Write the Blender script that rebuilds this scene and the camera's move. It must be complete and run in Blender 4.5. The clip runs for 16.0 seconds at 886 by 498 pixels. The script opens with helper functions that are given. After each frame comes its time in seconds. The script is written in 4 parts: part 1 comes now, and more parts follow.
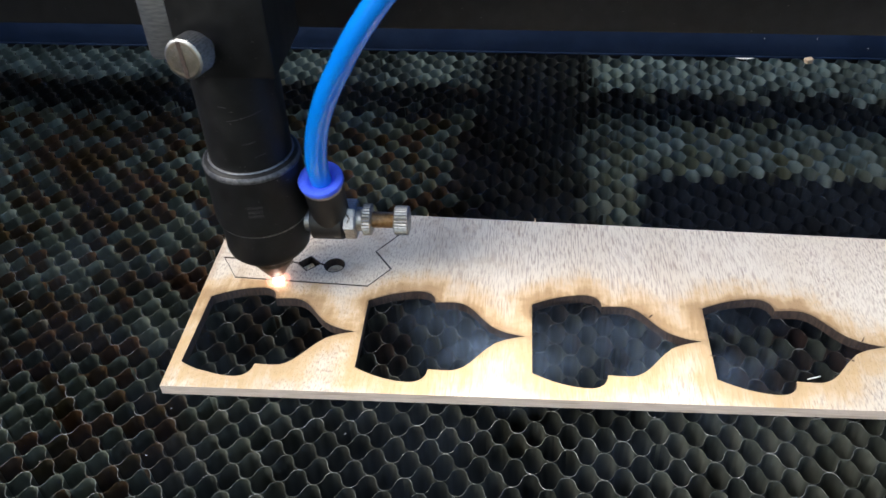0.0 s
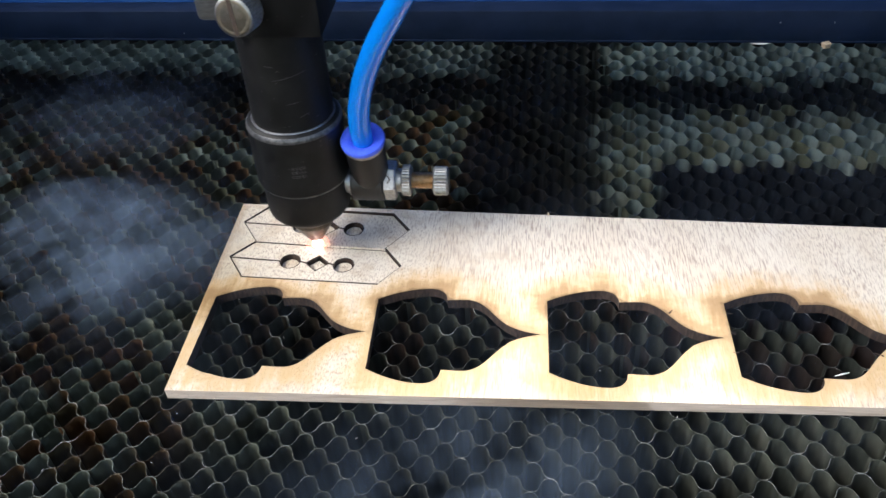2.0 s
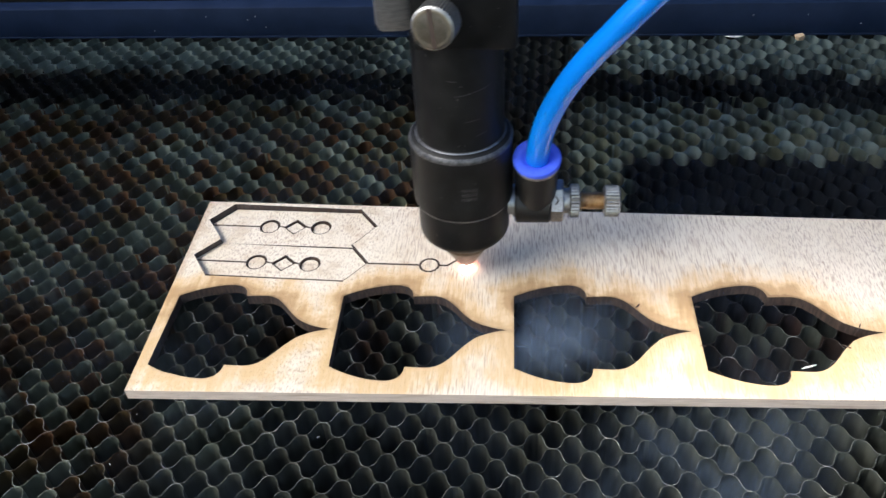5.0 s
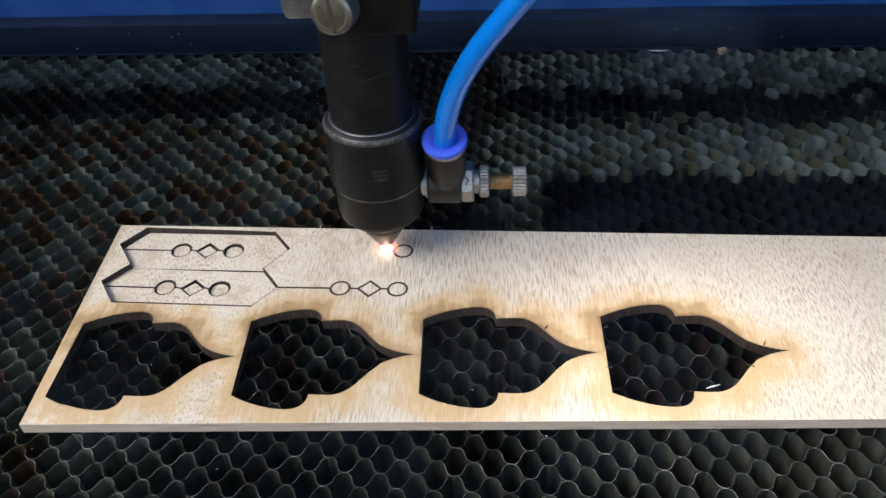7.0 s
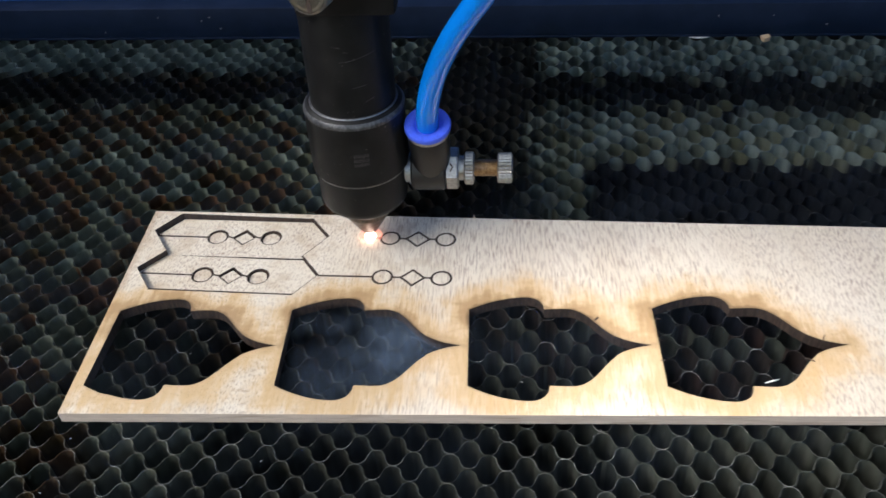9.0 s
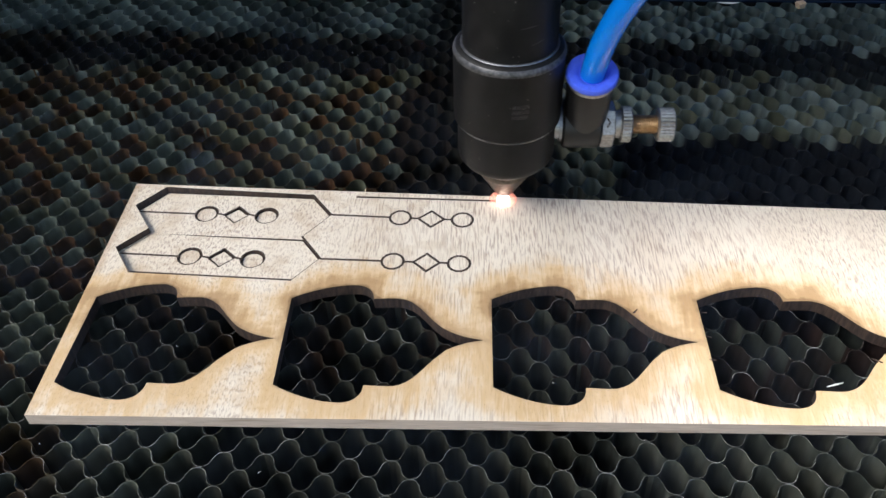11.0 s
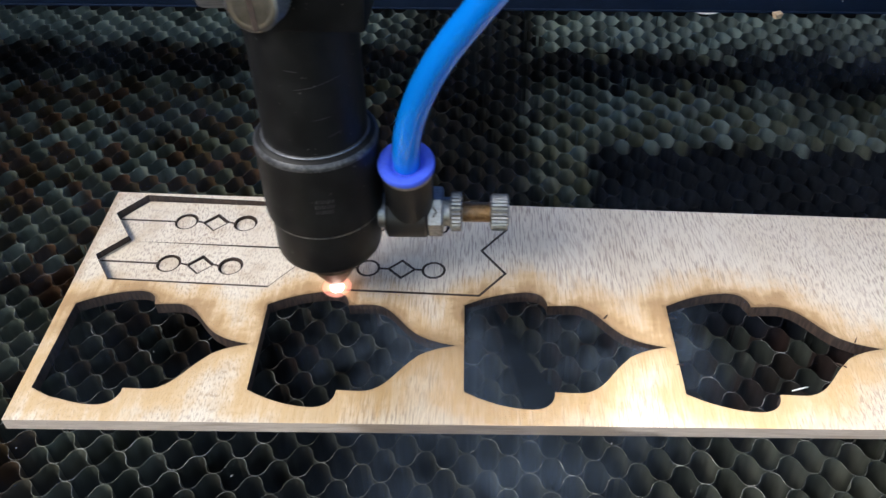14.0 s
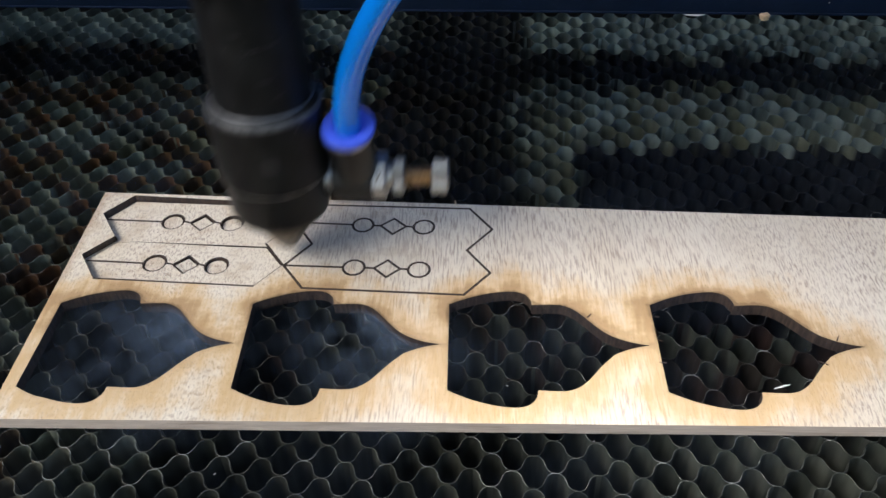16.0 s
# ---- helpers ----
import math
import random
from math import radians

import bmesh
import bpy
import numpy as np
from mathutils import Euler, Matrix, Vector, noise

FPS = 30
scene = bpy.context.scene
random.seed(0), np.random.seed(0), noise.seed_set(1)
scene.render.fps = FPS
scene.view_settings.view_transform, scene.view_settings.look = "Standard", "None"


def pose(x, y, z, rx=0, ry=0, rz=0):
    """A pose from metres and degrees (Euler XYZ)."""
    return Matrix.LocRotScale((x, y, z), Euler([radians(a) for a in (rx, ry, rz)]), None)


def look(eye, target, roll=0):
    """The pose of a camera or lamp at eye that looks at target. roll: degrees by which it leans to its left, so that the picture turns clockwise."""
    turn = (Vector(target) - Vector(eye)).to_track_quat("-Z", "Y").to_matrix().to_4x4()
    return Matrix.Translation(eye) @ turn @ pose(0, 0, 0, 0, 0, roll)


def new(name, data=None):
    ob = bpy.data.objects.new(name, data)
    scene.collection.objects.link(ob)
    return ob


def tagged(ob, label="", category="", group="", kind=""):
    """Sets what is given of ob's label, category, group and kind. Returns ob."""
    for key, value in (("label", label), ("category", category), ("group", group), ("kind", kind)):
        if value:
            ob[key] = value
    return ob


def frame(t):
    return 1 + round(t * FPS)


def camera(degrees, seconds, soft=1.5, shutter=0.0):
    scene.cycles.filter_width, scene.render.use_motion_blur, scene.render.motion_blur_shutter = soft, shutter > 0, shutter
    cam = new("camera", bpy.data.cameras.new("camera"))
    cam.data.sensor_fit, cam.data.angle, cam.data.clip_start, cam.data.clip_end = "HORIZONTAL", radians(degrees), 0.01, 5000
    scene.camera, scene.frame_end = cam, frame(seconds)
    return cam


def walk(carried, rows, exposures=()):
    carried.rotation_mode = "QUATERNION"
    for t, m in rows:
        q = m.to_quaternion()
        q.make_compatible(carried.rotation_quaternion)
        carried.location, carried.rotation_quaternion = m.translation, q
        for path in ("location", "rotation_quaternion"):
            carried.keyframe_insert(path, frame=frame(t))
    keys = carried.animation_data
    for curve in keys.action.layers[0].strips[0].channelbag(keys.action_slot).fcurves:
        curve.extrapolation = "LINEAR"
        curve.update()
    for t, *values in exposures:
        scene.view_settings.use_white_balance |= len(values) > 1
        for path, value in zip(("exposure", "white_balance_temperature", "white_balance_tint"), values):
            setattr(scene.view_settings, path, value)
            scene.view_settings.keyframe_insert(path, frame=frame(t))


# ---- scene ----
cam = camera(54.5, 16.0, 1.5, 0.5)
PATH = [
    (0, (0.09297, -0.13647, 0.16590), (0.06745, 0.05321, 0.00505), -3.85),
    (0.5, (0.09182, -0.13398, 0.16324), (0.06443, 0.05497, 0.00184), -4.40),
    (1, (0.08982, -0.13134, 0.16443), (0.06112, 0.05684, 0.00237), -4.87),
    (1.5, (0.08867, -0.13170, 0.16314), (0.06023, 0.05594, 0.00041), -4.94),
    (2, (0.09064, -0.13014, 0.16210), (0.06354, 0.05778, -0.00054), -4.95),
    (2.5, (0.08958, -0.13007, 0.16124), (0.06376, 0.05780, -0.00168), -4.72),
    (3, (0.08695, -0.13036, 0.16121), (0.06157, 0.05733, -0.00197), -4.66),
    (5.3, (0.10075, -0.12717, 0.15830), (0.07591, 0.06096, -0.00445), -5.28),
    (5.5, (0.10292, -0.12493, 0.15798), (0.07971, 0.06281, -0.00547), -5.01),
    (6, (0.10852, -0.12557, 0.15899), (0.08806, 0.06272, -0.00418), -4.72),
    (6.5, (0.11328, -0.12449, 0.15988), (0.09556, 0.06487, -0.00238), -4.28),
    (7, (0.11378, -0.12259, 0.15950), (0.09689, 0.06709, -0.00248), -4.38),
    (7.5, (0.10999, -0.12292, 0.15861), (0.09232, 0.06653, -0.00355), -4.64),
    (8, (0.10951, -0.12092, 0.15773), (0.09130, 0.06791, -0.00508), -4.84),
    (8.5, (0.10768, -0.12010, 0.15683), (0.08848, 0.06843, -0.00623), -4.95),
    (9, (0.10369, -0.11918, 0.15525), (0.08442, 0.06903, -0.00817), -4.40),
    (9.2, (0.09817, -0.11630, 0.15082), (0.07908, 0.07114, -0.01350), -4.14),
    (11.3, (0.09293, -0.10026, 0.14119), (0.07979, 0.08328, -0.02805), -2.61),
    (11.5, (0.09474, -0.10071, 0.14180), (0.08148, 0.08336, -0.02686), -2.82),
    (12, (0.09856, -0.10071, 0.14289), (0.08617, 0.08356, -0.02560), -2.66),
    (12.5, (0.10063, -0.10008, 0.14231), (0.08858, 0.08461, -0.02576), -2.72),
    (13, (0.10092, -0.09930, 0.14215), (0.08852, 0.08575, -0.02549), -2.78),
    (13.5, (0.09955, -0.10024, 0.14354), (0.08703, 0.08464, -0.02426), -2.61),
    (14, (0.09862, -0.10269, 0.14282), (0.08570, 0.08255, -0.02457), -2.55),
    (14.5, (0.09882, -0.10362, 0.14308), (0.08546, 0.08179, -0.02409), -2.68),
    (15, (0.09973, -0.10339, 0.14211), (0.08655, 0.08233, -0.02473), -2.68),
    (15.5, (0.09908, -0.10344, 0.14255), (0.08588, 0.08255, -0.02398), -2.72),
    (16, (0.10150, -0.10379, 0.14227), (0.08940, 0.08231, -0.02424), -2.43),
]
walk(cam, [(t, look(eye, target, roll)) for t, eye, target, roll in PATH],
     [(0, 0.26), (3, 0.3), (5.5, 0.3), (6, 0.17), (6.6, -0.1), (7, -0.24), (9, -0.15), (11.5, -0.1), (12, -0.09), (13, 0.05), (14.5, 0.1), (15, 0.05), (15.6, -0.22), (16, -0.25)])

# ---- light ----
world = bpy.data.worlds.new("workshop_sky")
scene.world = world
world.use_nodes = True
wn = world.node_tree.nodes
sky = wn.new("ShaderNodeTexSky")
sky.sky_type, sky.sun_disc = "NISHITA", False
sky.sun_elevation, sky.sun_rotation = radians(52), radians(-120)
warm = wn.new("ShaderNodeMixRGB")  # daylight that comes in past cream workshop walls
warm.blend_type = "MULTIPLY"
warm.inputs[0].default_value, warm.inputs[2].default_value = 1.0, (0.92, 0.855, 0.72, 1)
world.node_tree.links.new(sky.outputs[0], warm.inputs[1])
world.node_tree.links.new(warm.outputs[0], wn["Background"].inputs[0])
wn["Background"].inputs[1].default_value = 0.29

sun = new("sun", bpy.data.lights.new("sun", "SUN"))
sun.data.energy, sun.data.angle, sun.data.color = 1.75, radians(28), (1.0, 0.985, 0.95)
sun.matrix_world = look((-0.45, -0.38, 0.74), (0.08, 0.05, 0.0))

# added fill light above the machine's open left side, its real source unknown
side_fill = new("side_fill", bpy.data.lights.new("side_fill", "AREA"))
side_fill.data.shape, side_fill.data.size, side_fill.data.size_y = "RECTANGLE", 0.6, 0.25
side_fill.data.energy, side_fill.data.color = 2.9, (1.0, 0.98, 0.95)
side_fill.matrix_world = look((-0.40, 0.06, 0.50), (0.04, 0.04, 0.0))

# ---- helpers for building, in millimetres ----
MM = 0.001
SKEW = -2.8  # the machine's axes against the board's front edge, degrees


def material(name, colour, rough=0.5, metal=0.0):
    m = bpy.data.materials.new(name)
    m.use_nodes = True
    b = m.node_tree.nodes["Principled BSDF"]
    b.inputs["Base Color"].default_value = (*colour, 1)
    b.inputs["Roughness"].default_value = rough
    b.inputs["Metallic"].default_value = metal
    return m


class Nodes:
    """Short writing for node graphs."""

    def __init__(self, m):
        self.tree = m.node_tree
        self.shader = self.tree.nodes.get("Principled BSDF")

    def add(self, kind, **values):
        n = self.tree.nodes.new("ShaderNode" + kind)
        for k, v in values.items():
            if k == "operation":
                n.operation = v
            elif k == "blend":
                n.blend_type = v
        return n

    def link(self, a, b):
        self.tree.links.new(a, b)

    def value(self, socket, v):
        if isinstance(v, (int, float)):
            socket.default_value = v
        elif isinstance(v, tuple):
            socket.default_value = v
        else:
            self.link(v, socket)

    def math(self, op, a, b=0.0, clamp=False):
        n = self.add("Math", operation=op)
        n.use_clamp = clamp
        self.value(n.inputs[0], a)
        self.value(n.inputs[1], b)
        return n.outputs[0]

    def step(self, a, lo, hi):
        n = self.add("MapRange")
        n.interpolation_type = "SMOOTHSTEP"
        self.value(n.inputs["Value"], a)
        n.inputs["From Min"].default_value, n.inputs["From Max"].default_value = lo, hi
        return n.outputs[0]

    def coords(self, scale=(1, 1, 1), turn=0.0, shift=(0, 0, 0)):
        c = self.add("TexCoord")
        mp = self.add("Mapping")
        mp.inputs["Scale"].default_value = tuple(1000 * v for v in scale)
        mp.inputs["Rotation"].default_value = (0, 0, radians(turn))
        mp.inputs["Location"].default_value = shift
        self.link(c.outputs["Object"], mp.inputs[0])
        return mp.outputs[0]

    def noise(self, vec, scale=1.0, detail=3.0, rough=0.55):
        n = self.add("TexNoise")
        self.link(vec, n.inputs["Vector"])
        n.inputs["Scale"].default_value, n.inputs["Detail"].default_value, n.inputs["Roughness"].default_value = scale, detail, rough
        return n.outputs["Fac"]

    def mix(self, fac, a, b, blend="MIX"):
        n = self.add("MixRGB", blend=blend)
        self.value(n.inputs[0], fac)
        self.value(n.inputs[1], (*a, 1) if isinstance(a, tuple) else a)
        self.value(n.inputs[2], (*b, 1) if isinstance(b, tuple) else b)
        return n.outputs[0]

    def bump(self, height, strength=0.3, distance=0.0002):
        n = self.add("Bump")
        self.link(height, n.inputs["Height"])
        n.inputs["Strength"].default_value, n.inputs["Distance"].default_value = strength, distance
        self.link(n.outputs[0], self.shader.inputs["Normal"])

    def set(self, name, v):
        self.value(self.shader.inputs[name], v)


# ---- materials ----
def make_wood():
    m = material("pale_plywood", (0.78, 0.71, 0.62), 0.5)
    n = Nodes(m)
    xyz = n.add("SeparateXYZ")
    plain = n.coords()
    n.link(plain, xyz.inputs[0])
    x, y = xyz.outputs[0], xyz.outputs[1]
    # broad tone, short vessel flecks along the grain, fine fibre
    broad = n.noise(n.coords((0.05, 0.02, 0.05)), 1.0, 4)
    base = n.mix(n.step(broad, 0.35, 0.7), (0.80, 0.72, 0.605), (0.72, 0.628, 0.505))
    wob = n.noise(n.coords((0.03, 0.03, 0.03)), 1.0, 2)
    # dots by the tags, long strokes in the middle, slanting dashes at the far end
    dots = n.noise(n.coords((2.3, 0.80, 1), 3), 1.0, 2.0, 0.55)
    strokes = n.noise(n.coords((2.5, 0.20, 1), 3, (3, 8, 0)), 1.0, 2.0, 0.55)
    dashes = n.noise(n.coords((2.8, 0.42, 1), -15, (7, 3, 0)), 1.0, 2.0, 0.55)
    along = n.math("ADD", x, n.math("MULTIPLY", wob, 60.0))
    fleck = n.mix(n.step(along, 75.0, 105.0), dots, strokes)
    fleck = n.mix(n.step(along, 165.0, 205.0), fleck, dashes)
    dark = n.step(fleck, 0.48, 0.63)
    fade = n.step(n.noise(n.coords((0.06, 0.05, 1), 0, (3, 9, 0)), 1.0, 3), 0.25, 0.65)
    flecked = n.mix(n.math("MULTIPLY", dark, n.math("ADD", n.math("MULTIPLY", fade, 0.5), 0.37)), base, (0.41, 0.31, 0.245))
    fibre = n.noise(n.coords((4.0, 0.12, 1)), 1.0, 3)
    flecked = n.mix(n.math("MULTIPLY", n.step(fibre, 0.5, 0.75), 0.2), flecked, (0.5, 0.40, 0.31))
    # longer curved grain lines in the middle of the sheet
    bow = n.math("ADD", x, n.math("MULTIPLY", n.math("POWER", n.math("SUBTRACT", y, 30.0), 2.0), 0.006))
    vec = n.add("CombineXYZ")
    n.link(n.math("MULTIPLY", bow, 1.15), vec.inputs[0])
    n.link(n.math("MULTIPLY", y, 0.085), vec.inputs[1])
    lines = n.step(n.noise(vec.outputs[0], 1.0, 2.0, 0.5), 0.555, 0.63)
    zone = n.math("MULTIPLY", n.step(n.noise(n.coords((0.035, 0.05, 1), 0, (5, 7, 0)), 1.0, 2), 0.42, 0.6), n.step(x, 50.0, 80.0))
    flecked = n.mix(n.math("MULTIPLY", n.math("MULTIPLY", lines, zone), 0.40), flecked, (0.46, 0.34, 0.26))
    # brown smoke smudges about the cut tags
    smut = n.math("MULTIPLY", n.step(n.noise(n.coords((0.13, 0.17, 1), 0, (8, 2, 0)), 1.0, 4, 0.6), 0.47, 0.68), n.math("SUBTRACT", 1.0, n.step(x, 60.0, 112.0)))
    flecked = n.mix(n.math("MULTIPLY", smut, 0.42), flecked, (0.47, 0.33, 0.20))
    rim = n.math("MULTIPLY", n.math("SUBTRACT", 1.0, n.step(n.math("ADD", x, n.math("MULTIPLY", n.noise(n.coords((0.3, 0.3, 1)), 1.0, 3), -5.0)), -2.2, 0.4)), 0.55)
    flecked = n.mix(rim, flecked, (0.42, 0.29, 0.17))
    # resin and scorch haze that the cutting left round each opening
    near = n.add("Attribute")
    near.attribute_name = "scorch"  # 1 at the rim of an opening, 0 from 25 mm on
    away = n.math("MULTIPLY", n.math("SUBTRACT", 1.0, near.outputs["Fac"]), 25.0)
    rag = n.noise(n.coords((0.10, 0.13, 1)), 1.0, 4, 0.6)
    streak = n.noise(n.coords((0.55, 0.06, 1), 0, (1, 5, 0)), 1.0, 3)
    rough = n.math("ADD", n.math("MULTIPLY", rag, 0.65), n.math("MULTIPLY", streak, 0.35))
    reach = n.math("ADD", away, n.math("MULTIPLY", n.math("SUBTRACT", 0.5, rough), 26.0))
    haze = n.math("MULTIPLY", n.math("SUBTRACT", 1.0, n.step(reach, 1.5, 11.0)), n.math("ADD", n.math("MULTIPLY", streak, 0.5), 0.62), True)
    tinted = n.mix(n.math("MULTIPLY", haze, 0.9), flecked, (0.64, 0.425, 0.20))
    brown = n.math("SUBTRACT", 1.0, n.step(n.math("ADD", away, n.math("MULTIPLY", n.math("SUBTRACT", 0.47, rough), 22.0)), 0.0, 3.6))
    tinted = n.mix(n.math("MULTIPLY", brown, n.math("ADD", n.math("MULTIPLY", n.step(y, 16.0, 30.0), 0.5), 0.14)), tinted, (0.33, 0.19, 0.085))
    burnt = n.math("SUBTRACT", 1.0, n.step(n.math("ADD", away, n.math("MULTIPLY", n.math("SUBTRACT", 0.52, rough), 5.0)), 0.1, 0.9))
    tinted = n.mix(n.math("MULTIPLY", burnt, n.math("ADD", n.math("MULTIPLY", n.step(y, 16.0, 30.0), 0.5), 0.08)), tinted, (0.12, 0.065, 0.03))
    n.set("Base Color", tinted)
    n.set("Roughness", n.math("ADD", n.math("MULTIPLY", fibre, 0.2), 0.30))
    n.bump(fleck, 0.5, 0.00014)
    return m


def make_char():
    m = material("charred_cut_edge", (0.05, 0.03, 0.022), 0.75)
    n = Nodes(m)
    a = n.noise(n.coords((1.6, 1.6, 0.25)), 1.0, 3)
    n.set("Base Color", n.mix(n.step(a, 0.3, 0.7), (0.020, 0.013, 0.010), (0.062, 0.037, 0.027)))
    n.bump(a, 0.4, 0.0001)
    return m


def make_side():
    m = material("plywood_edge", (0.55, 0.47, 0.38), 0.65)
    n = Nodes(m)
    a = n.noise(n.coords((0.15, 0.15, 2.2)), 1.0, 3)
    b = n.noise(n.coords((0.05, 0.05, 0.4), 0, (4, 1, 0)), 1.0, 3)
    c = n.mix(n.step(a, 0.35, 0.7), (0.52, 0.42, 0.35), (0.63, 0.52, 0.44))
    n.set("Base Color", n.mix(n.math("MULTIPLY", n.step(b, 0.5, 0.72), 0.5), c, (0.28, 0.20, 0.14)))
    n.bump(a, 0.3, 0.0001)
    return m


def make_comb():
    m = material("sooty_aluminium_foil", (0.2, 0.22, 0.2), 0.5, 0.15)
    n = Nodes(m)
    xyz = n.add("SeparateXYZ")
    n.link(n.coords(), xyz.inputs[0])
    x, y, z = xyz.outputs[0], xyz.outputs[1], xyz.outputs[2]
    own = n.add("Attribute")  # one chance value for each cell of the comb
    own.attribute_name = "cell"
    pick = n.add("SeparateXYZ")
    n.link(own.outputs["Vector"], pick.inputs[0])
    one, two = pick.outputs[0], pick.outputs[1]
    cell = n.math("ADD", n.math("MULTIPLY", one, 0.5), n.math("MULTIPLY", n.noise(n.coords((0.25, 0.25, 0.1)), 1.0, 3), 0.5))
    patch = n.noise(n.coords((0.022, 0.03, 0.0)), 1.0, 4, 0.6)
    col = n.mix(n.step(cell, 0.25, 0.75), (0.070, 0.078, 0.055), (0.205, 0.225, 0.175))
    # the rear's foil colour is lightened in place of the stronger light there
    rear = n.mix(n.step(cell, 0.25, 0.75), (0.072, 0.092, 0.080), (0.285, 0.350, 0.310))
    # bluer at the far rear and right: haze and reflection put into the colour
    blue_cast = n.math("MAXIMUM", n.math("MULTIPLY", n.step(y, 158.0, 166.0), 0.3), n.math("MULTIPLY", n.step(x, 100.0, 140.0), 0.7))
    rear = n.mix(blue_cast, rear, n.mix(n.step(cell, 0.25, 0.75), (0.080, 0.112, 0.122), (0.195, 0.275, 0.300)))
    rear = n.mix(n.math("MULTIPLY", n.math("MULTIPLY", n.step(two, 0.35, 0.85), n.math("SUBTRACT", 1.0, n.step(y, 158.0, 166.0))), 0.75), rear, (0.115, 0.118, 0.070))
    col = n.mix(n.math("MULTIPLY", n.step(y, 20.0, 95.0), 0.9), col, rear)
    rust = n.math("MULTIPLY", n.step(n.math("ADD", n.math("MULTIPLY", one, 0.34), n.math("MULTIPLY", patch, 0.8)), 0.535, 0.60), 0.97)
    rust = n.math("MULTIPLY", rust, n.math("SUBTRACT", 1.0, n.math("MULTIPLY", n.math("MULTIPLY", n.step(y, 60.0, 105.0), n.step(x, 70.0, 125.0)), 0.75)))
    rust = n.math("MULTIPLY", rust, n.math("SUBTRACT", 1.0, n.math("MULTIPLY", n.step(y, 158.0, 166.0), 0.85)))
    rust = n.math("MULTIPLY", rust, n.math("SUBTRACT", 1.0, n.math("MULTIPLY", n.math("MULTIPLY", n.step(x, 0.0, 22.0), n.math("SUBTRACT", 1.0, n.step(y, 5.0, 20.0))), 0.75)))
    col = n.mix(rust, col, n.mix(two, (0.052, 0.020, 0.006), (0.036, 0.023, 0.007)))
    # darkened zones of the bed: two long bands and a square
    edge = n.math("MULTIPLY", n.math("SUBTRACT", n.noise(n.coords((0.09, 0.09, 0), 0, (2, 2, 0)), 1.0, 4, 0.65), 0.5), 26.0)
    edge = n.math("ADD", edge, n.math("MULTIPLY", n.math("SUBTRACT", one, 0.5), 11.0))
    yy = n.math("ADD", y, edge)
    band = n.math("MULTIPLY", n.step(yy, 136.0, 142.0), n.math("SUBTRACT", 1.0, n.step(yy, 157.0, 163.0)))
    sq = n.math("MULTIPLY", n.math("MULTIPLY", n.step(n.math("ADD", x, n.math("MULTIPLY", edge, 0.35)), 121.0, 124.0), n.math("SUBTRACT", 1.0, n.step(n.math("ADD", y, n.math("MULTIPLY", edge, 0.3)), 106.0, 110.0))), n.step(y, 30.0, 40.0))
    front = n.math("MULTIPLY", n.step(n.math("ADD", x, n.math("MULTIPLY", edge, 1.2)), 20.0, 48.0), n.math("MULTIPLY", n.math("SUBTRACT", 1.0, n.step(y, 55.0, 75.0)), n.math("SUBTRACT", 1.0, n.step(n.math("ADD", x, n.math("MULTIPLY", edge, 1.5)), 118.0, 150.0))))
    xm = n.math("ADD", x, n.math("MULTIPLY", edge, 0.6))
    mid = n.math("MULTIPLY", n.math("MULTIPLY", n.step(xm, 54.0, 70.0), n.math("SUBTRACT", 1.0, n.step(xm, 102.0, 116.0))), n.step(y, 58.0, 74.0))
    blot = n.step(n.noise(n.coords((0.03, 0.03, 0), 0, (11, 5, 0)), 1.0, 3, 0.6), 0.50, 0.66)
    # painted shade: the comb darkened under the board, where little light comes in
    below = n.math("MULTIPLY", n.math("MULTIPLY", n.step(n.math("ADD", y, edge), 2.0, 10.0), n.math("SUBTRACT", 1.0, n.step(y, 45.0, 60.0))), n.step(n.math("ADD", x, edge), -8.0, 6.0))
    # the right front is darkened too, to hold down the work light there
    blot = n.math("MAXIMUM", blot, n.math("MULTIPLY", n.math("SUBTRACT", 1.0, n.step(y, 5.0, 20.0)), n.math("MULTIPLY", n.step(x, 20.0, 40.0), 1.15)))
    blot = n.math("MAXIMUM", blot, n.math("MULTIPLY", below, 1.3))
    murk = n.math("MAXIMUM", n.math("MAXIMUM", n.math("MULTIPLY", band, 0.95), n.math("MULTIPLY", sq, 0.985)), n.math("MAXIMUM", n.math("MULTIPLY", front, 0.78), n.math("MAXIMUM", n.math("MULTIPLY", mid, 0.94), n.math("MULTIPLY", blot, 0.55))))
    # bluer dark tone on the right: the blue panel's reflection put into the colour
    col = n.mix(murk, col, n.mix(n.step(x, 100.0, 125.0), (0.0085, 0.0075, 0.007), (0.006, 0.0075, 0.012)))
    n.set("Specular IOR Level", n.math("SUBTRACT", 0.45, n.math("MULTIPLY", n.math("MAXIMUM", murk, rust), 0.39)))
    n.set("Metallic", n.math("SUBTRACT", 0.42, n.math("MULTIPLY", n.math("MAXIMUM", murk, rust), 0.42)))
    # painted highlight: the foil's top edge is coloured brighter, with glints towards the front
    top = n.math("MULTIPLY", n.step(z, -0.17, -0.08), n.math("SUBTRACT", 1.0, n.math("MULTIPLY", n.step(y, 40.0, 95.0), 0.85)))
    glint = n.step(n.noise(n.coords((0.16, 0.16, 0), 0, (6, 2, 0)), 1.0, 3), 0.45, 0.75)
